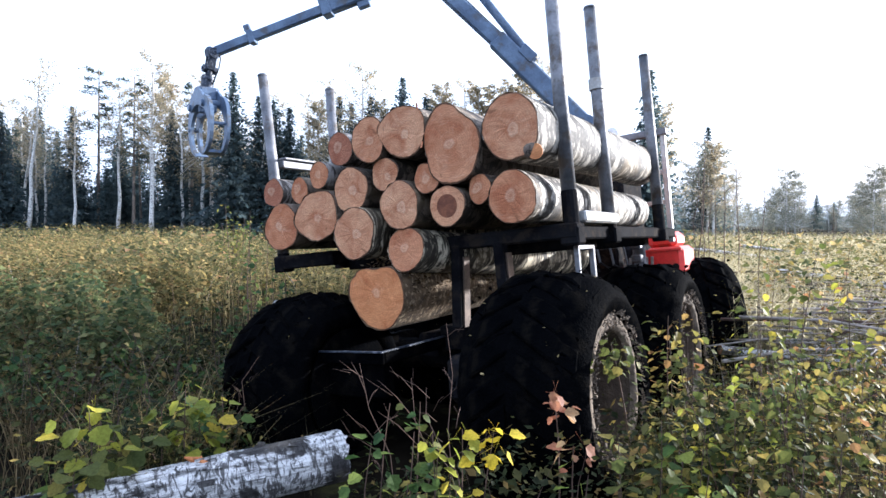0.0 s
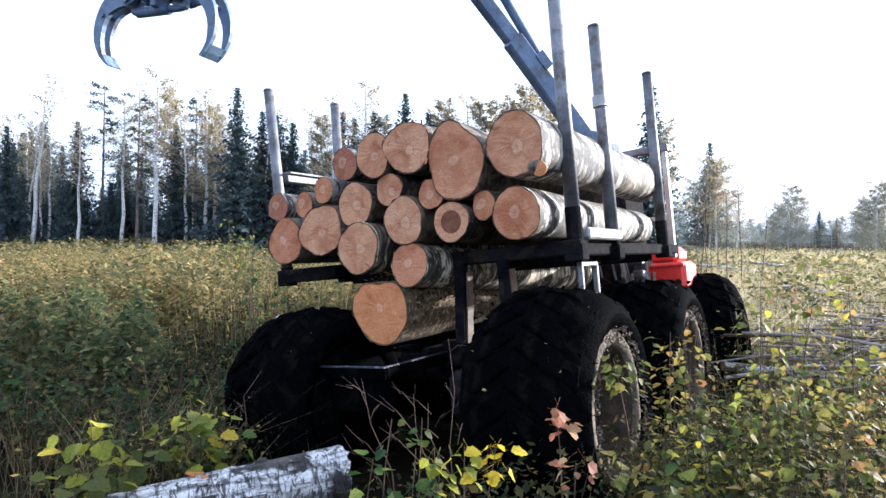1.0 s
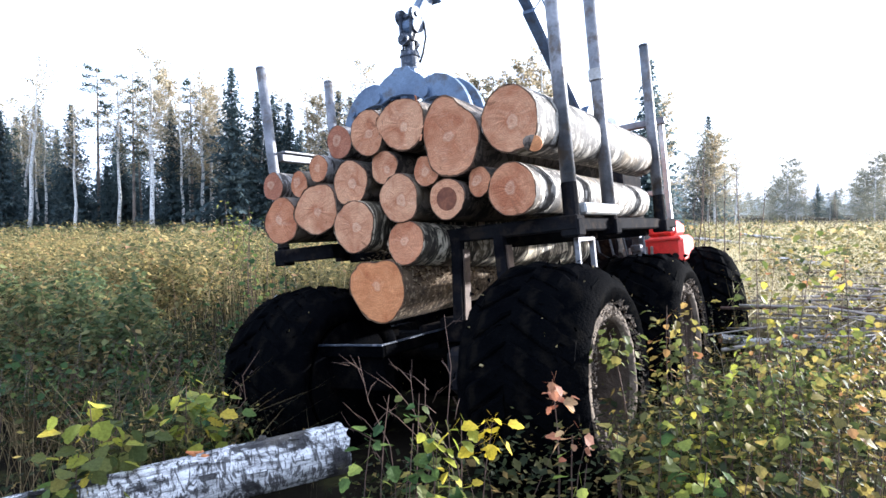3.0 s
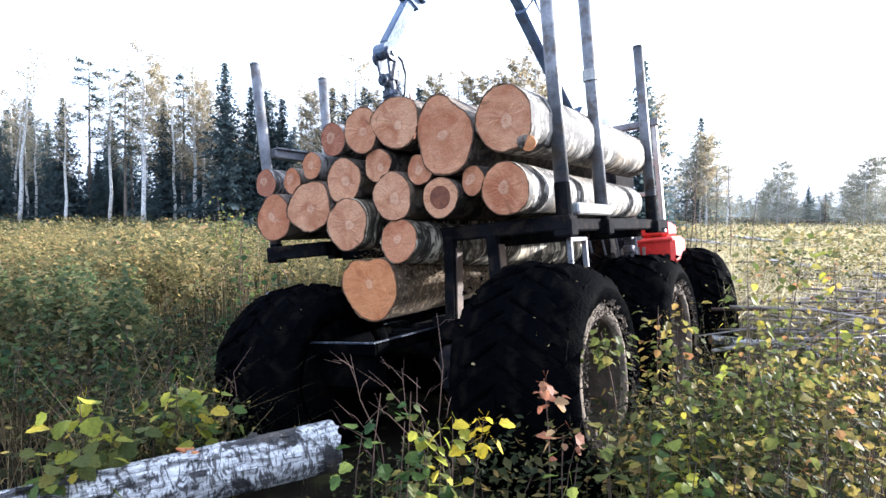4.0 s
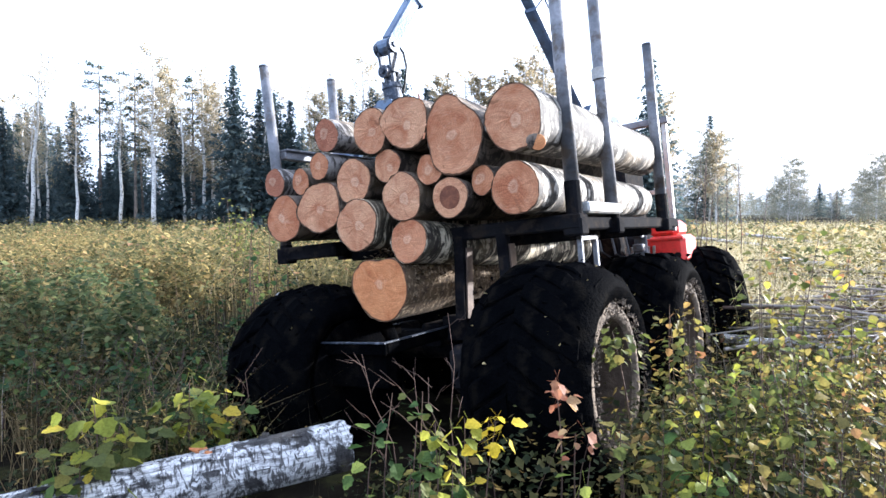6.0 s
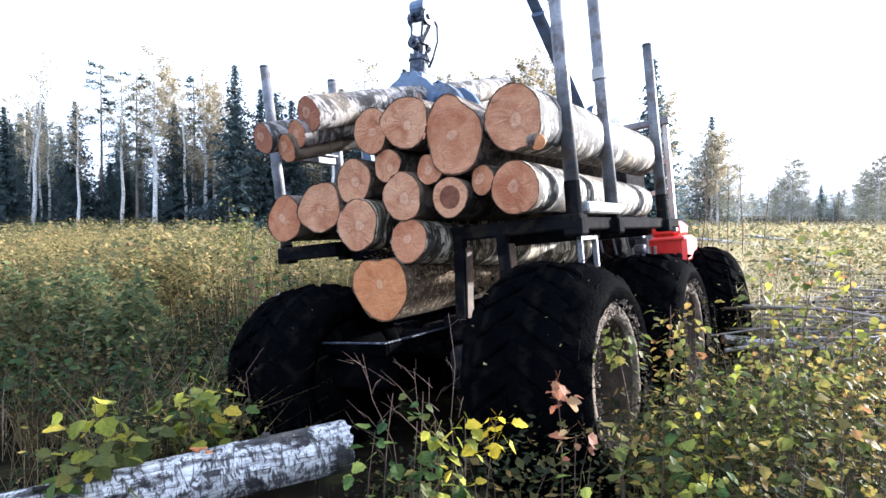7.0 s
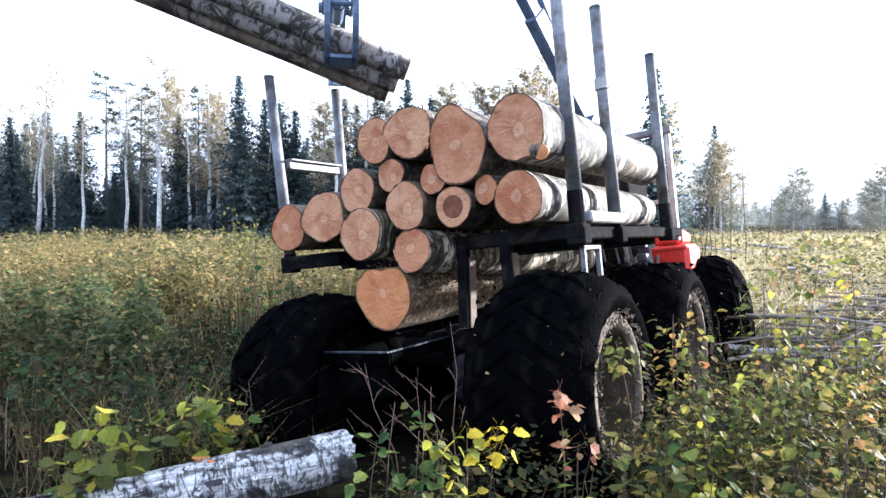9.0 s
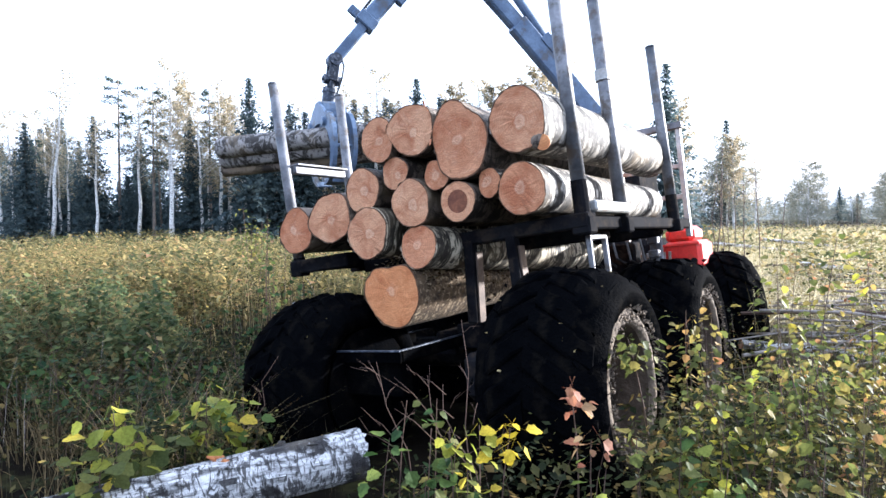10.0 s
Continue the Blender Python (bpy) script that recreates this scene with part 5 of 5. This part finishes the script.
# ---- slash: cut branches and poles lying beside the machine ----
for k in range(120):
    g0 = random.Random(1300 + k)
    px, d = g0.uniform(0.40, 0.90), g0.uniform(4.0, 11.0)
    l, az = g0.uniform(0.8, 2.6), g0.gauss(0.15, 0.85)
    c = Vector((px * d, d, g0.uniform(0.25, 0.70)))
    if in_machine(c.x - 0.6, c.y, 0.2):
        c.x += 1.2
    h = Vector((math.cos(az), math.sin(az), g0.uniform(-0.08, 0.10))) * l / 2
    b = bmesh.new()
    r = g0.uniform(0.005, 0.016)
    tube(b, [c - h, c - h * 0.3 + Vector((0, 0, 0.04)), c + h * 0.4, c + h], [r, r * 0.85, r * 0.6, r * 0.3], 6)
    for j in range(3):
        p = c + h * g0.uniform(-0.5, 0.9)
        tube(b, [p, p + Vector((g0.uniform(-0.3, 0.4), g0.uniform(-0.2, 0.2), g0.uniform(-0.02, 0.14)))], [r * 0.4, r * 0.15], 5)
    tagged(finish("branch", b, TWIG_DARK if k % 4 == 0 else TWIG, smooth=True), "cut brown branch lying in the undergrowth" if k % 4 == 0 else "cut grey branch lying in the undergrowth", "branch", "cut branches")
# dry grass made extra pale to carry the bright haze on this side
STRAW_HAZED = leaf_material("haze_paled_grass", [(0.0, (0.24, 0.21, 0.11)), (0.5, (0.46, 0.40, 0.24)), (1.0, (0.64, 0.57, 0.40))], 0.8, 0.6)
gr, bl, pts, hs = random.Random(611), Blades(611), [], []
for k in range(34000):
    d = 5.6 * (45 / 5.6) ** gr.random()
    x = d * gr.uniform(0.42, 0.95)
    pts.append((x, d, ground_z(x, d))), hs.append(gr.uniform(0.35, 1.0))
bl.blades(pts, hs, 0.014, 0.8)
tagged(new("grass", bl.mesh("grass", STRAW_HAZED)), "dry grass among the cut branches, lightened for haze", "grass", kind="stuff")
gr, bl, pts, hs = random.Random(613), Blades(613), [], []
for k in range(800):
    d = 2.75 * (5.2 / 2.75) ** gr.random()
    a = gr.uniform(-0.74, -0.27)
    if noise.noise((a * d * 1.6, d * 1.6, 4.4)) > 0.06 and before_trunk(a * d, d) < -0.12 and not in_machine(a * d, d, 0.1) and (a > -0.56 or d > 3.5):
        pts.append((a * d, d, ground_z(a * d, d) + 0.05)), hs.append(gr.uniform(0.35, 0.85))
bl.blades(pts, hs, 0.0045, 1.3)
tagged(new("grass", bl.mesh("grass", STRAW)), "long arching dry grass flattened over the weeds", "grass", kind="stuff")
for k in range(11):
    g0 = random.Random(1500 + k)
    px, d = (g0.uniform(0.42, 0.54), g0.uniform(8, 14)) if k < 8 else (0.655, 18.0 + k)
    bare_twig(spot(px, d, 0.0), spot(px + g0.uniform(-0.01, 0.01), d, g0.uniform(1.9, 3.0)), 7, 1500 + k, "tall bare sapling stem", 0.012)
for k in range(9):
    g0 = random.Random(1600 + k)
    px, d = g0.uniform(-0.31, -0.24), g0.uniform(5.4, 7.2)
    shrub("weed_stalk", spot(px, d, 0.0), spot(px + g0.uniform(-0.01, 0.01), d, g0.uniform(1.0, 1.55)), "dark", 12, 0.06, 1600 + k, "tall thin green weed beside the load", "plant", 0.3, 0.006, 0.06)
for k in range(7):
    g0 = random.Random(1700 + k)
    px, d = g0.uniform(-0.355, -0.315), g0.uniform(9.5, 11.0)
    shrub("bush", spot(px, d, 0.0), spot(px + g0.uniform(-0.015, 0.015), d, g0.uniform(1.2, 1.65)), "lime", 26, 0.075, 1700 + k, "yellow-leaved bush standing out of the weeds", "bush", 0.4, 0.01, 0.18)
for k, (px, d, l, az, z) in enumerate([(-0.265, 6.2, 1.5, -0.6, 0.55), (-0.22, 7.0, 1.3, 0.1, 0.35), (0.74, 6.5, 1.6, -0.7, 0.75), (-0.2, 8.0, 1.6, 0.3, 0.4), (0.42, 14.0, 2.5, 0.2, 0.8), (0.5, 16.0, 3.0, 0.15, 0.8), (0.47, 5.3, 1.5, 0.10, 0.30), (0.50, 5.8, 1.7, -0.05, 0.33), (0.46, 6.3, 1.4, 0.22, 0.36), (0.60, 7.5, 2.2, 0.3, 0.55), (0.56, 9.0, 2.4, -0.2, 0.7)]):
    ob = log_thing(0.04, 0.04, l, BARK_FALLEN, WOOD, 120 + k, 0.7, 0.02, "thin white birch pole lying in the weeds", "fallen timber")
    ob.matrix_basis = Matrix.Translation((px * d, d, z)) @ pose(0, 0, 0, -6, 0, math.degrees(az) - 90)


# ---- trees ----
def spruce(h, r, seed, mat=None):
    g, bl, pts, size = random.Random(seed), Blades(seed), [], []
    root = new("spruce_tree")
    b = bmesh.new()
    rod(b, (0, 0, -0.2), (0, 0, h * 0.97), 0.012 * h, 0.01, 8)
    part("trunk", b, BARK_SPRUCE, root)
    z = 0.10 * h
    while z < h * 0.985:
        f = (z - 0.1 * h) / (0.9 * h)
        rr = r * (1 - f) ** 0.85 * g.uniform(0.75, 1.12)
        for k in range(11):
            a = g.uniform(0, 6.283)
            l = rr * g.uniform(0.35, 1.3)
            m = max(2, int(l / 0.16))
            for j in range(m):
                q = (j + g.random()) / m
                pts.append((math.cos(a) * l * q + g.gauss(0, 0.05), math.sin(a) * l * q + g.gauss(0, 0.05), z - 0.32 * l * q + 0.12 * l * q * q + g.gauss(0, 0.05)))
                size.append(g.uniform(0.30, 0.62) * (0.55 + 0.45 * (1 - f)))
        z += 0.022 * h * (1 - 0.45 * f)
    bl.leaves(pts, size, 0.55, 0.5, 0.35)
    new("crown", bl.mesh("crown", mat or NEEDLES)).parent = root
    return tagged(root, "dark green spruce at the forest edge", "tree", "forest edge")


def birch(h, seed, lean=0.0, leaf=0.15, dense=1.0, low=0.42, wide=1.0, label="slender white-stemmed birch with thin autumn leaves"):
    g, bl, pts, size = random.Random(seed), Blades(seed), [], []
    root = new("birch_tree")
    b = bmesh.new()
    stem = [(lean * h * (k / 8) ** 1.3 + 0.005 * h * math.sin(k * 1.7 + seed), 0.005 * h * math.sin(k * 2.1 + seed), h * 0.97 * k / 8 - 0.2) for k in range(9)]
    tube(b, stem, [0.0125 * h * (1 - 0.85 * k / 8) + 0.01 for k in range(9)], 8)
    limbs = b
    for i in range(int(30 * dense)):
        f = low + (0.98 - low) * (i + g.random()) / (30 * dense)
        k = min(7, int(f * 8))
        w = f * 8 - k
        p = Vector(stem[k]).lerp(Vector(stem[k + 1]), w)
        a, l = g.uniform(0, 6.283), h * 0.17 * wide * (1.15 - 0.75 * f) * g.uniform(0.6, 1.2)
        e = p + Vector((math.cos(a) * l, math.sin(a) * l, l * g.uniform(0.35, 0.9) / wide))
        rod(limbs, p, e, 0.0026 * h * (1.2 - f), 0.006, 5, False)
        for j in range(int(70 * dense)):
            s = g.uniform(0.25, 1.1)
            c = p.lerp(e, s)
            pts.append((c.x + g.gauss(0, 0.16 * l), c.y + g.gauss(0, 0.16 * l), c.z - abs(g.gauss(0, 0.22 * l)) + 0.05))
            size.append(leaf * g.uniform(0.6, 1.3))
    part("trunk", b, BARK_TREE, root, "white birch trunk", True)
    bl.leaves(pts, size, 0.7, 0.5, 0.3)
    new("crown", bl.mesh("crown", LEAF_HAZED if wide > 1.5 else LEAF_BIRCH)).parent = root
    return tagged(root, label, "tree", "forest edge")


def pine(h, seed):
    g, bl, pts, size = random.Random(seed), Blades(seed), [], []
    root = new("pine_tree")
    b = bmesh.new()
    rod(b, (0, 0, -0.2), (0.02 * h, 0, h * 0.95), 0.011 * h, 0.03, 8)
    limbs = b
    for i in range(26):
        f = 0.45 + 0.53 * (i + g.random()) / 26
        a, l = g.uniform(0, 6.283), h * 0.13 * (1.25 - 0.8 * f) * g.uniform(0.6, 1.3)
        p = Vector((0.02 * h * f, 0, h * 0.95 * f))
        e = p + Vector((math.cos(a) * l, math.sin(a) * l, l * g.uniform(-0.1, 0.4)))
        rod(limbs, p, e, 0.03, 0.01, 5, False)
        for j in range(75):
            c = p.lerp(e, g.uniform(0.45, 1.1))
            pts.append((c.x + g.gauss(0, 0.16 * l), c.y + g.gauss(0, 0.16 * l), c.z + g.gauss(0, 0.09 * l)))
            size.append(g.uniform(0.15, 0.3))
    part("trunk", b, BARK_PINE, root)
    bl.leaves(pts, size, 0.35, -0.1, 0.2)
    new("crown", bl.mesh("crown", PINE)).parent = root
    return tagged(root, "thin open-crowned pine at the forest edge", "tree", "forest edge")


PROTO = {"s0": spruce(12.0, 3.2, 1), "s1": spruce(12.0, 2.7, 2), "s2": spruce(12.0, 3.9, 3), "b0": birch(13.0, 4, 0.02), "b1": birch(13.0, 5, 0.10, 0.14, 0.8, 0.5),
         "b2": birch(13.0, 6, -0.02, 0.2, 1.5, 0.3), "b3": birch(13.0, 9, 0.0, 0.26, 1.8, 0.08, 2.0, "broad bushy deciduous tree with thin autumn leaves"), "p0": pine(13.0, 7), "p1": pine(13.0, 8)}
used = set()


def plant_tree(kind, slope, d, top, turn=0.0):
    """One tree at distance d along a bearing, as tall as asked."""
    x, y = slope * d, d
    proto = PROTO[kind]
    size = top / (12.0 if kind[0] == "s" else 13.0)
    m = Matrix.Translation((x, y, ground_z(x, y))) @ pose(0, 0, 0, 0, 0, turn)
    if kind in used:
        ob = copy_thing(proto, m)
    else:
        used.add(kind)
        ob = proto
        ob.matrix_basis = m
    ob.scale = (size, size, size)
    return ob


# bearing (x over y), distance, height
TREES = [("b1", -0.675, 44, 13.0, 0), ("b1", -0.685, 46, 10.0, 20), ("b0", -0.60, 43, 9.5, 0), ("p0", -0.562, 47, 13.5, 40), ("b0", -0.475, 42, 13.0, 60), ("p1", -0.505, 46, 12.5, 10),
         ("b2", -0.445, 50, 13.5, 0), ("p0", -0.41, 48, 12.5, 80), ("b0", -0.392, 46, 12.5, 100), ("b2", -0.375, 49, 12.0, 15), ("p1", -0.70, 48, 9.0, 0),
         ("s1", -0.341, 43, 11.8, 0), ("s0", -0.300, 45, 10.5, 30), ("s2", -0.275, 47, 10.6, 60), ("s1", -0.25, 46, 9.8, 90), ("s0", -0.60, 46, 9.8, 15), ("s0", -0.715, 44, 9.0, 0), ("s2", -0.66, 49, 8.0, 0),
         ("s1", -0.545, 46, 5.2, 10), ("s0", -0.52, 48, 6.0, 40), ("s1", -0.44, 45, 9.5, 10), ("b0", -0.137, 48, 14.0, 0), ("s0", -0.17, 47, 11.0, 0), ("s2", -0.118, 49, 11.5, 50), ("s0", -0.068, 50, 13.2, 0), ("b2", -0.20, 50, 11.5, 0), ("b2", -0.10, 52, 12.0, 0), ("s1", -0.15, 50, 11.0, 0),
         ("s2", -0.03, 52, 12.0, 0), ("b2", 0.0, 54, 14.0, 0), ("b0", 0.03, 55, 14.5, 30), ("b2", 0.06, 54, 14.0, 60), ("b2", 0.085, 56, 14.0, 10), ("b2", 0.11, 55, 14.2, 90), ("b2", 0.135, 53, 15.2, 0), ("b0", 0.155, 52, 16.0, 20), ("b2", 0.165, 55, 15.0, 70), ("b2", -0.01, 57, 13.5, 45),
         ("s1", 0.335, 40, 11.5, 0), ("b2", 0.36, 52, 12.0, 0), ("b3", 0.435, 60, 9.5, 20), ("b2", 0.445, 58, 9.5, 0), ("b3", 0.41, 66, 8.0, 20), ("b3", 0.465, 66, 7.0, 20), ("s1", 0.432, 62, 11.2, 0), ("b0", 0.48, 55, 6.5, 0), ("b3", 0.565, 75, 8.3, 0), ("b3", 0.58, 78, 7.0, 30), ("b3", 0.55, 79, 6.0, 60), ("b3", 0.71, 80, 9.3, 0), ("b3", 0.73, 82, 9.8, 40), ("b3", 0.69, 84, 7.5, 90)]
for kind, s, d, h, turn in TREES:
    plant_tree(kind, s + 0.010, d, h, turn)
rg = random.Random(77)
for i in range(22):
    kind, s, d, h = rg.choice(("b0", "b1", "p0", "b0")), rg.uniform(-0.76, -0.16), rg.uniform(44, 54), rg.uniform(8.5, 12.5)
    if not -0.615 < s < -0.52:
        plant_tree(kind, s, d, h, rg.uniform(0, 360))
for i in range(120):
    s = -0.80 + 1.0 * (i + rg.random()) / 120
    tall = 0.62 if -0.615 < s < -0.525 or -0.475 < s < -0.42 else 1.0
    plant_tree(rg.choice(("s0", "s1", "s2", "s2", "p0")), s, rg.uniform(50, 72), rg.uniform(7.0, 10.6) * tall, rg.uniform(0, 360))
for i in range(46):
    s = 0.26 + 0.60 * (i + rg.random()) / 46
    plant_tree(rg.choice(("b3", "s2", "b3", "b0")), s, rg.uniform(95, 130), rg.uniform(4.5, 7.0), rg.uniform(0, 360))


# ---- far woods that close the clearing, mist painted into their colour ----
def far_woods():
    m, nt, b = material("haze_coloured_woods", 1.0)
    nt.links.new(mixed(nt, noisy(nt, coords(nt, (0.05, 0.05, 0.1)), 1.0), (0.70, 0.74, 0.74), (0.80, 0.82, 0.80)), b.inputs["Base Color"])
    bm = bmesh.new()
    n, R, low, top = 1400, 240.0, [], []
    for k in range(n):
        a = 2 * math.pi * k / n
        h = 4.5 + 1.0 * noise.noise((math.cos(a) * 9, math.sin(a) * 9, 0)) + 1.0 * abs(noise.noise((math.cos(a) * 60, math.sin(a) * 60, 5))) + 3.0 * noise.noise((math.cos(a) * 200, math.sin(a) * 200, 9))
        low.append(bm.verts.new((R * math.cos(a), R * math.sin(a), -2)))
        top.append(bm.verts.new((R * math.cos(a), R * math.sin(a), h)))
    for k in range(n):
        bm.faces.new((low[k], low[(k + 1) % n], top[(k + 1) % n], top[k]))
    tagged(finish("backdrop", bm, m), "far woods across the clearing, mist painted into their pale colour", kind="structure")


far_woods()

# ---- movement ----
# seconds, rotator foot, arm tip, heading, opening of the claws, reach of the arm
GRAPPLE = [(0, -2.86, 7.63, 2.98, -2.79, 7.65, 3.44, -52, -0.12, 2.75),
           (0.4, -3.13, 7.10, 3.17, -3.11, 7.10, 3.65, -24, 0.12, 3),
           (0.7, -2.92, 6.38, 3.25, -2.90, 6.38, 3.73, -18, 0.4, 2.85),
           (1, -2.46, 5.37, 3.63, -2.46, 5.37, 4.11, -18, 0.75, 2.65),
           (1.2, -2.20, 5.40, 4.00, -2.20, 5.40, 4.48, -20, 0.85, 2.55),
           (1.5, -1.66, 5.33, 3.98, -1.66, 5.33, 4.46, -28, 0.9, 2.3),
           (1.8, -1.10, 5.22, 3.32, -1.10, 5.22, 3.80, -32, 0.88, 2),
           (2.1, -0.74, 5.27, 3.11, -0.74, 5.27, 3.59, -34, 0.75, 1.6),
           (2.5, -0.35, 5.15, 2.89, -0.35, 5.15, 3.37, -34, 0.7, 1.5),
           (2.7, -0.21, 5.10, 2.73, -0.21, 5.10, 3.21, -35, 0.75, 1.5),
           (3.2, -0.21, 5.03, 2.46, -0.24, 5.05, 2.80, -36, 0.8, 1.7),
           (3.8, -0.27, 5.03, 2.25, -0.34, 5.06, 2.74, -38, 0.6, 1.8),
           (4.5, -0.33, 5.03, 2.20, -0.48, 5.05, 2.66, -38, 0.4, 2),
           (5.5, -0.38, 5.03, 2.20, -0.54, 5.05, 2.66, -38, 0.25, 2),
           (5.7, -0.38, 4.98, 2.21, -0.50, 5.00, 2.67, -38, 0.22, 2),
           (6.3, -0.28, 4.87, 2.29, -0.32, 4.90, 2.77, -38, 0.2, 1.8),
           (6.8, -0.15, 4.83, 2.34, -0.15, 4.86, 2.86, -38, 0.2, 1.6),
           (7, -0.17, 4.78, 2.44, -0.15, 4.81, 2.98, -40, 0.2, 1.5),
           (7.2, -0.18, 4.78, 2.53, -0.18, 4.78, 3.01, -40, 0.2, 1.5),
           (7.5, -0.15, 4.74, 2.77, -0.15, 4.74, 3.25, -41, 0.2, 1.5),
           (7.8, -0.12, 4.60, 3.04, -0.12, 4.60, 3.52, -38, 0.08, 1.5),
           (8, -0.16, 4.46, 3.23, -0.16, 4.46, 3.71, -37, 0.05, 1.5),
           (8.2, -0.22, 4.52, 3.50, -0.22, 4.52, 3.98, -42, 0.08, 1.5),
           (8.5, -0.62, 5.00, 3.84, -0.62, 5.00, 4.32, -64, 0.2, 1.5),
           (8.8, -0.61, 4.71, 3.49, -0.61, 4.71, 3.97, -75, 0.2, 1.55),
           (9, -0.81, 4.80, 3.33, -0.81, 4.80, 3.81, -78, 0.2, 1.6),
           (9.2, -1.07, 4.95, 3.12, -1.07, 4.95, 3.58, -78, 0.0, 1.75),
           (9.5, -1.30, 5.48, 2.97, -1.20, 5.49, 3.28, -72, -0.08, 1.9),
           (10, -1.24, 6.18, 2.57, -1.18, 6.19, 3.02, -62, -0.08, 1.75)]
# seconds, roll in degrees, shift across, lift of the load bunk
SWAY = [(0, -0.34, -0.011, 0.001), (0.5, -0.28, -0.005, 0.001), (1, -0.02, -0.001, 0.001), (1.5, -0.12, -0.006, -0.002), (2, 0.12, -0.002, -0.003), (2.5, 0.07, 0.001, 0.000), (4, 0.06, -0.001, 0.000), (4.5, -0.15, -0.006, -0.001), (5, 0.00, -0.003, -0.001), (5.5, 0.02, 0.002, -0.002), (7, -0.10, -0.006, 0.001), (7.5, 0.13, -0.002, 0.001), (8, 0.04, -0.002, 0.000), (8.5, 0.21, 0.003, -0.002), (9, 0.00, 0.000, 0.000), (9.5, -0.31, -0.010, 0.000), (10, -1.65, -0.028, 0.009)]
# seconds, middle of the lifted logs, tilt, heading
BUNDLE = [(6.8, -0.24, 4.73, 2.11, 13.8, -40.1), (7, -0.26, 4.75, 2.16, 13.0, -39.4), (7.2, -0.27, 4.73, 2.15, 13.5, -40.8), (7.5, -0.15, 4.71, 2.24, 16.6, -41.0), (7.8, -0.05, 4.57, 2.47, 23.7, -36.8), (8, -0.08, 4.38, 2.63, 24.3, -35.9), (8.2, -0.15, 4.36, 2.78, 19.7, -37.1), (8.5, -0.68, 4.96, 3.00, 8.0, -62.3), (8.8, -1.19, 4.37, 2.82, -13.2, -85.9), (9, -1.42, 4.66, 2.89, -21.1, -82.0), (9.2, -1.49, 4.85, 2.74, -22.3, -82.7), (9.5, -1.58, 5.35, 2.57, -19.0, -99.3), (10, -1.30, 6.20, 2.13, 2.9, -101.7)]


def sway_at(t):
    for a, c in zip(SWAY, SWAY[1:]):
        if t <= c[0]:
            f = max(0.0, (t - a[0]) / (c[0] - a[0]))
            r, x, z = (a[k] + (c[k] - a[k]) * f for k in (1, 2, 3))
            break
    else:
        r, x, z = SWAY[-1][1:]
    return Matrix.Translation((x, 0, z)) @ pose(0, 0, 0, 0, r, 0)


def aim(a, d, side):
    """A pose at a whose y axis runs along d and whose x axis lies near side."""
    y = Vector(d).normalized()
    z = Vector(side).cross(y).normalized()
    x = y.cross(z)
    m = Matrix((x, y, z)).transposed().to_4x4()
    m.translation = a
    return m


def motions():
    walk(bunk, [(t, sway_at(t)) for t, *_ in SWAY])
    for ob, rest in LOAD:
        walk(ob, [(t, V @ sway_at(t) @ rest) for t, *_ in SWAY])
    for i, (ob, rest) in enumerate(MOVED):
        rows = [(t, V @ sway_at(t) @ rest) for t, *_ in SWAY if t < 5.2]
        nudge = Matrix.Translation((-0.12, 0, 0.05)) if i == 3 else Matrix()
        rows += [(t, V @ nudge @ rest) for t in (5.5, 5.8)]
        rows = [r for r in rows if r[0] < 6.0]
        dx, dz = TAKEN[i]
        for t, x, y, z, tilt, head in BUNDLE:
            rows.append((t, Matrix.Translation((x, y, z)) @ pose(0, 0, 0, tilt, 0, head) @ Matrix.Translation((dx, -1.125 + 0.04 * (i - 1.5), dz))))
        walk(ob, rows)
    keys = {"boom": [], "arm": [], "hanger": [], "grapple": []}
    opening, slide = [], []
    for t, gx, gy, gz, tx, ty, tz, head, grip, reach in GRAPPLE:
        g, tip = Vector((gx, gy, gz)) - BASE, Vector((tx, ty, tz)) - BASE
        flat = Vector((tip.x, tip.y, 0))
        r, h = flat.length, tip.z
        flat.normalize()
        d = min(math.hypot(r, h), BOOM + reach - 0.01)
        ang = math.atan2(h, r) + math.acos((BOOM ** 2 + d ** 2 - reach ** 2) / (2 * BOOM * d))
        elbow = flat * (BOOM * math.cos(ang)) + Vector((0, 0, BOOM * math.sin(ang)))
        side = flat.cross(Vector((0, 0, 1)))
        keys["boom"].append((t, aim((0, 0, 0), elbow, side)))
        keys["arm"].append((t, aim(elbow, tip - elbow, side)))
        down = (tip - g).normalized()
        hm = Vector((0, 0, 1)).rotation_difference(down).to_matrix().to_4x4() @ pose(0, 0, 0, 0, 0, head)
        hm.translation = g + down * 0.46
        keys["hanger"].append((t, hm))
        keys["grapple"].append((t, Matrix.Translation(g) @ pose(0, 0, 0, 0, 0, head)))
        opening.append((t, grip))
        slide.append((t, Matrix.Translation((0, reach - ARM, 0))))
    for ob in (boom, arm, hanger, grapple):
        walk(ob, keys[ob.name])
    walk(extension, slide)
    for ob, s in CLAWS:
        walk(ob, [(t, pose(s * 0.26 * GS, 0, -0.21 * GS, 0, -s * (38 * o - 12), 0)) for t, o in opening])


motions()
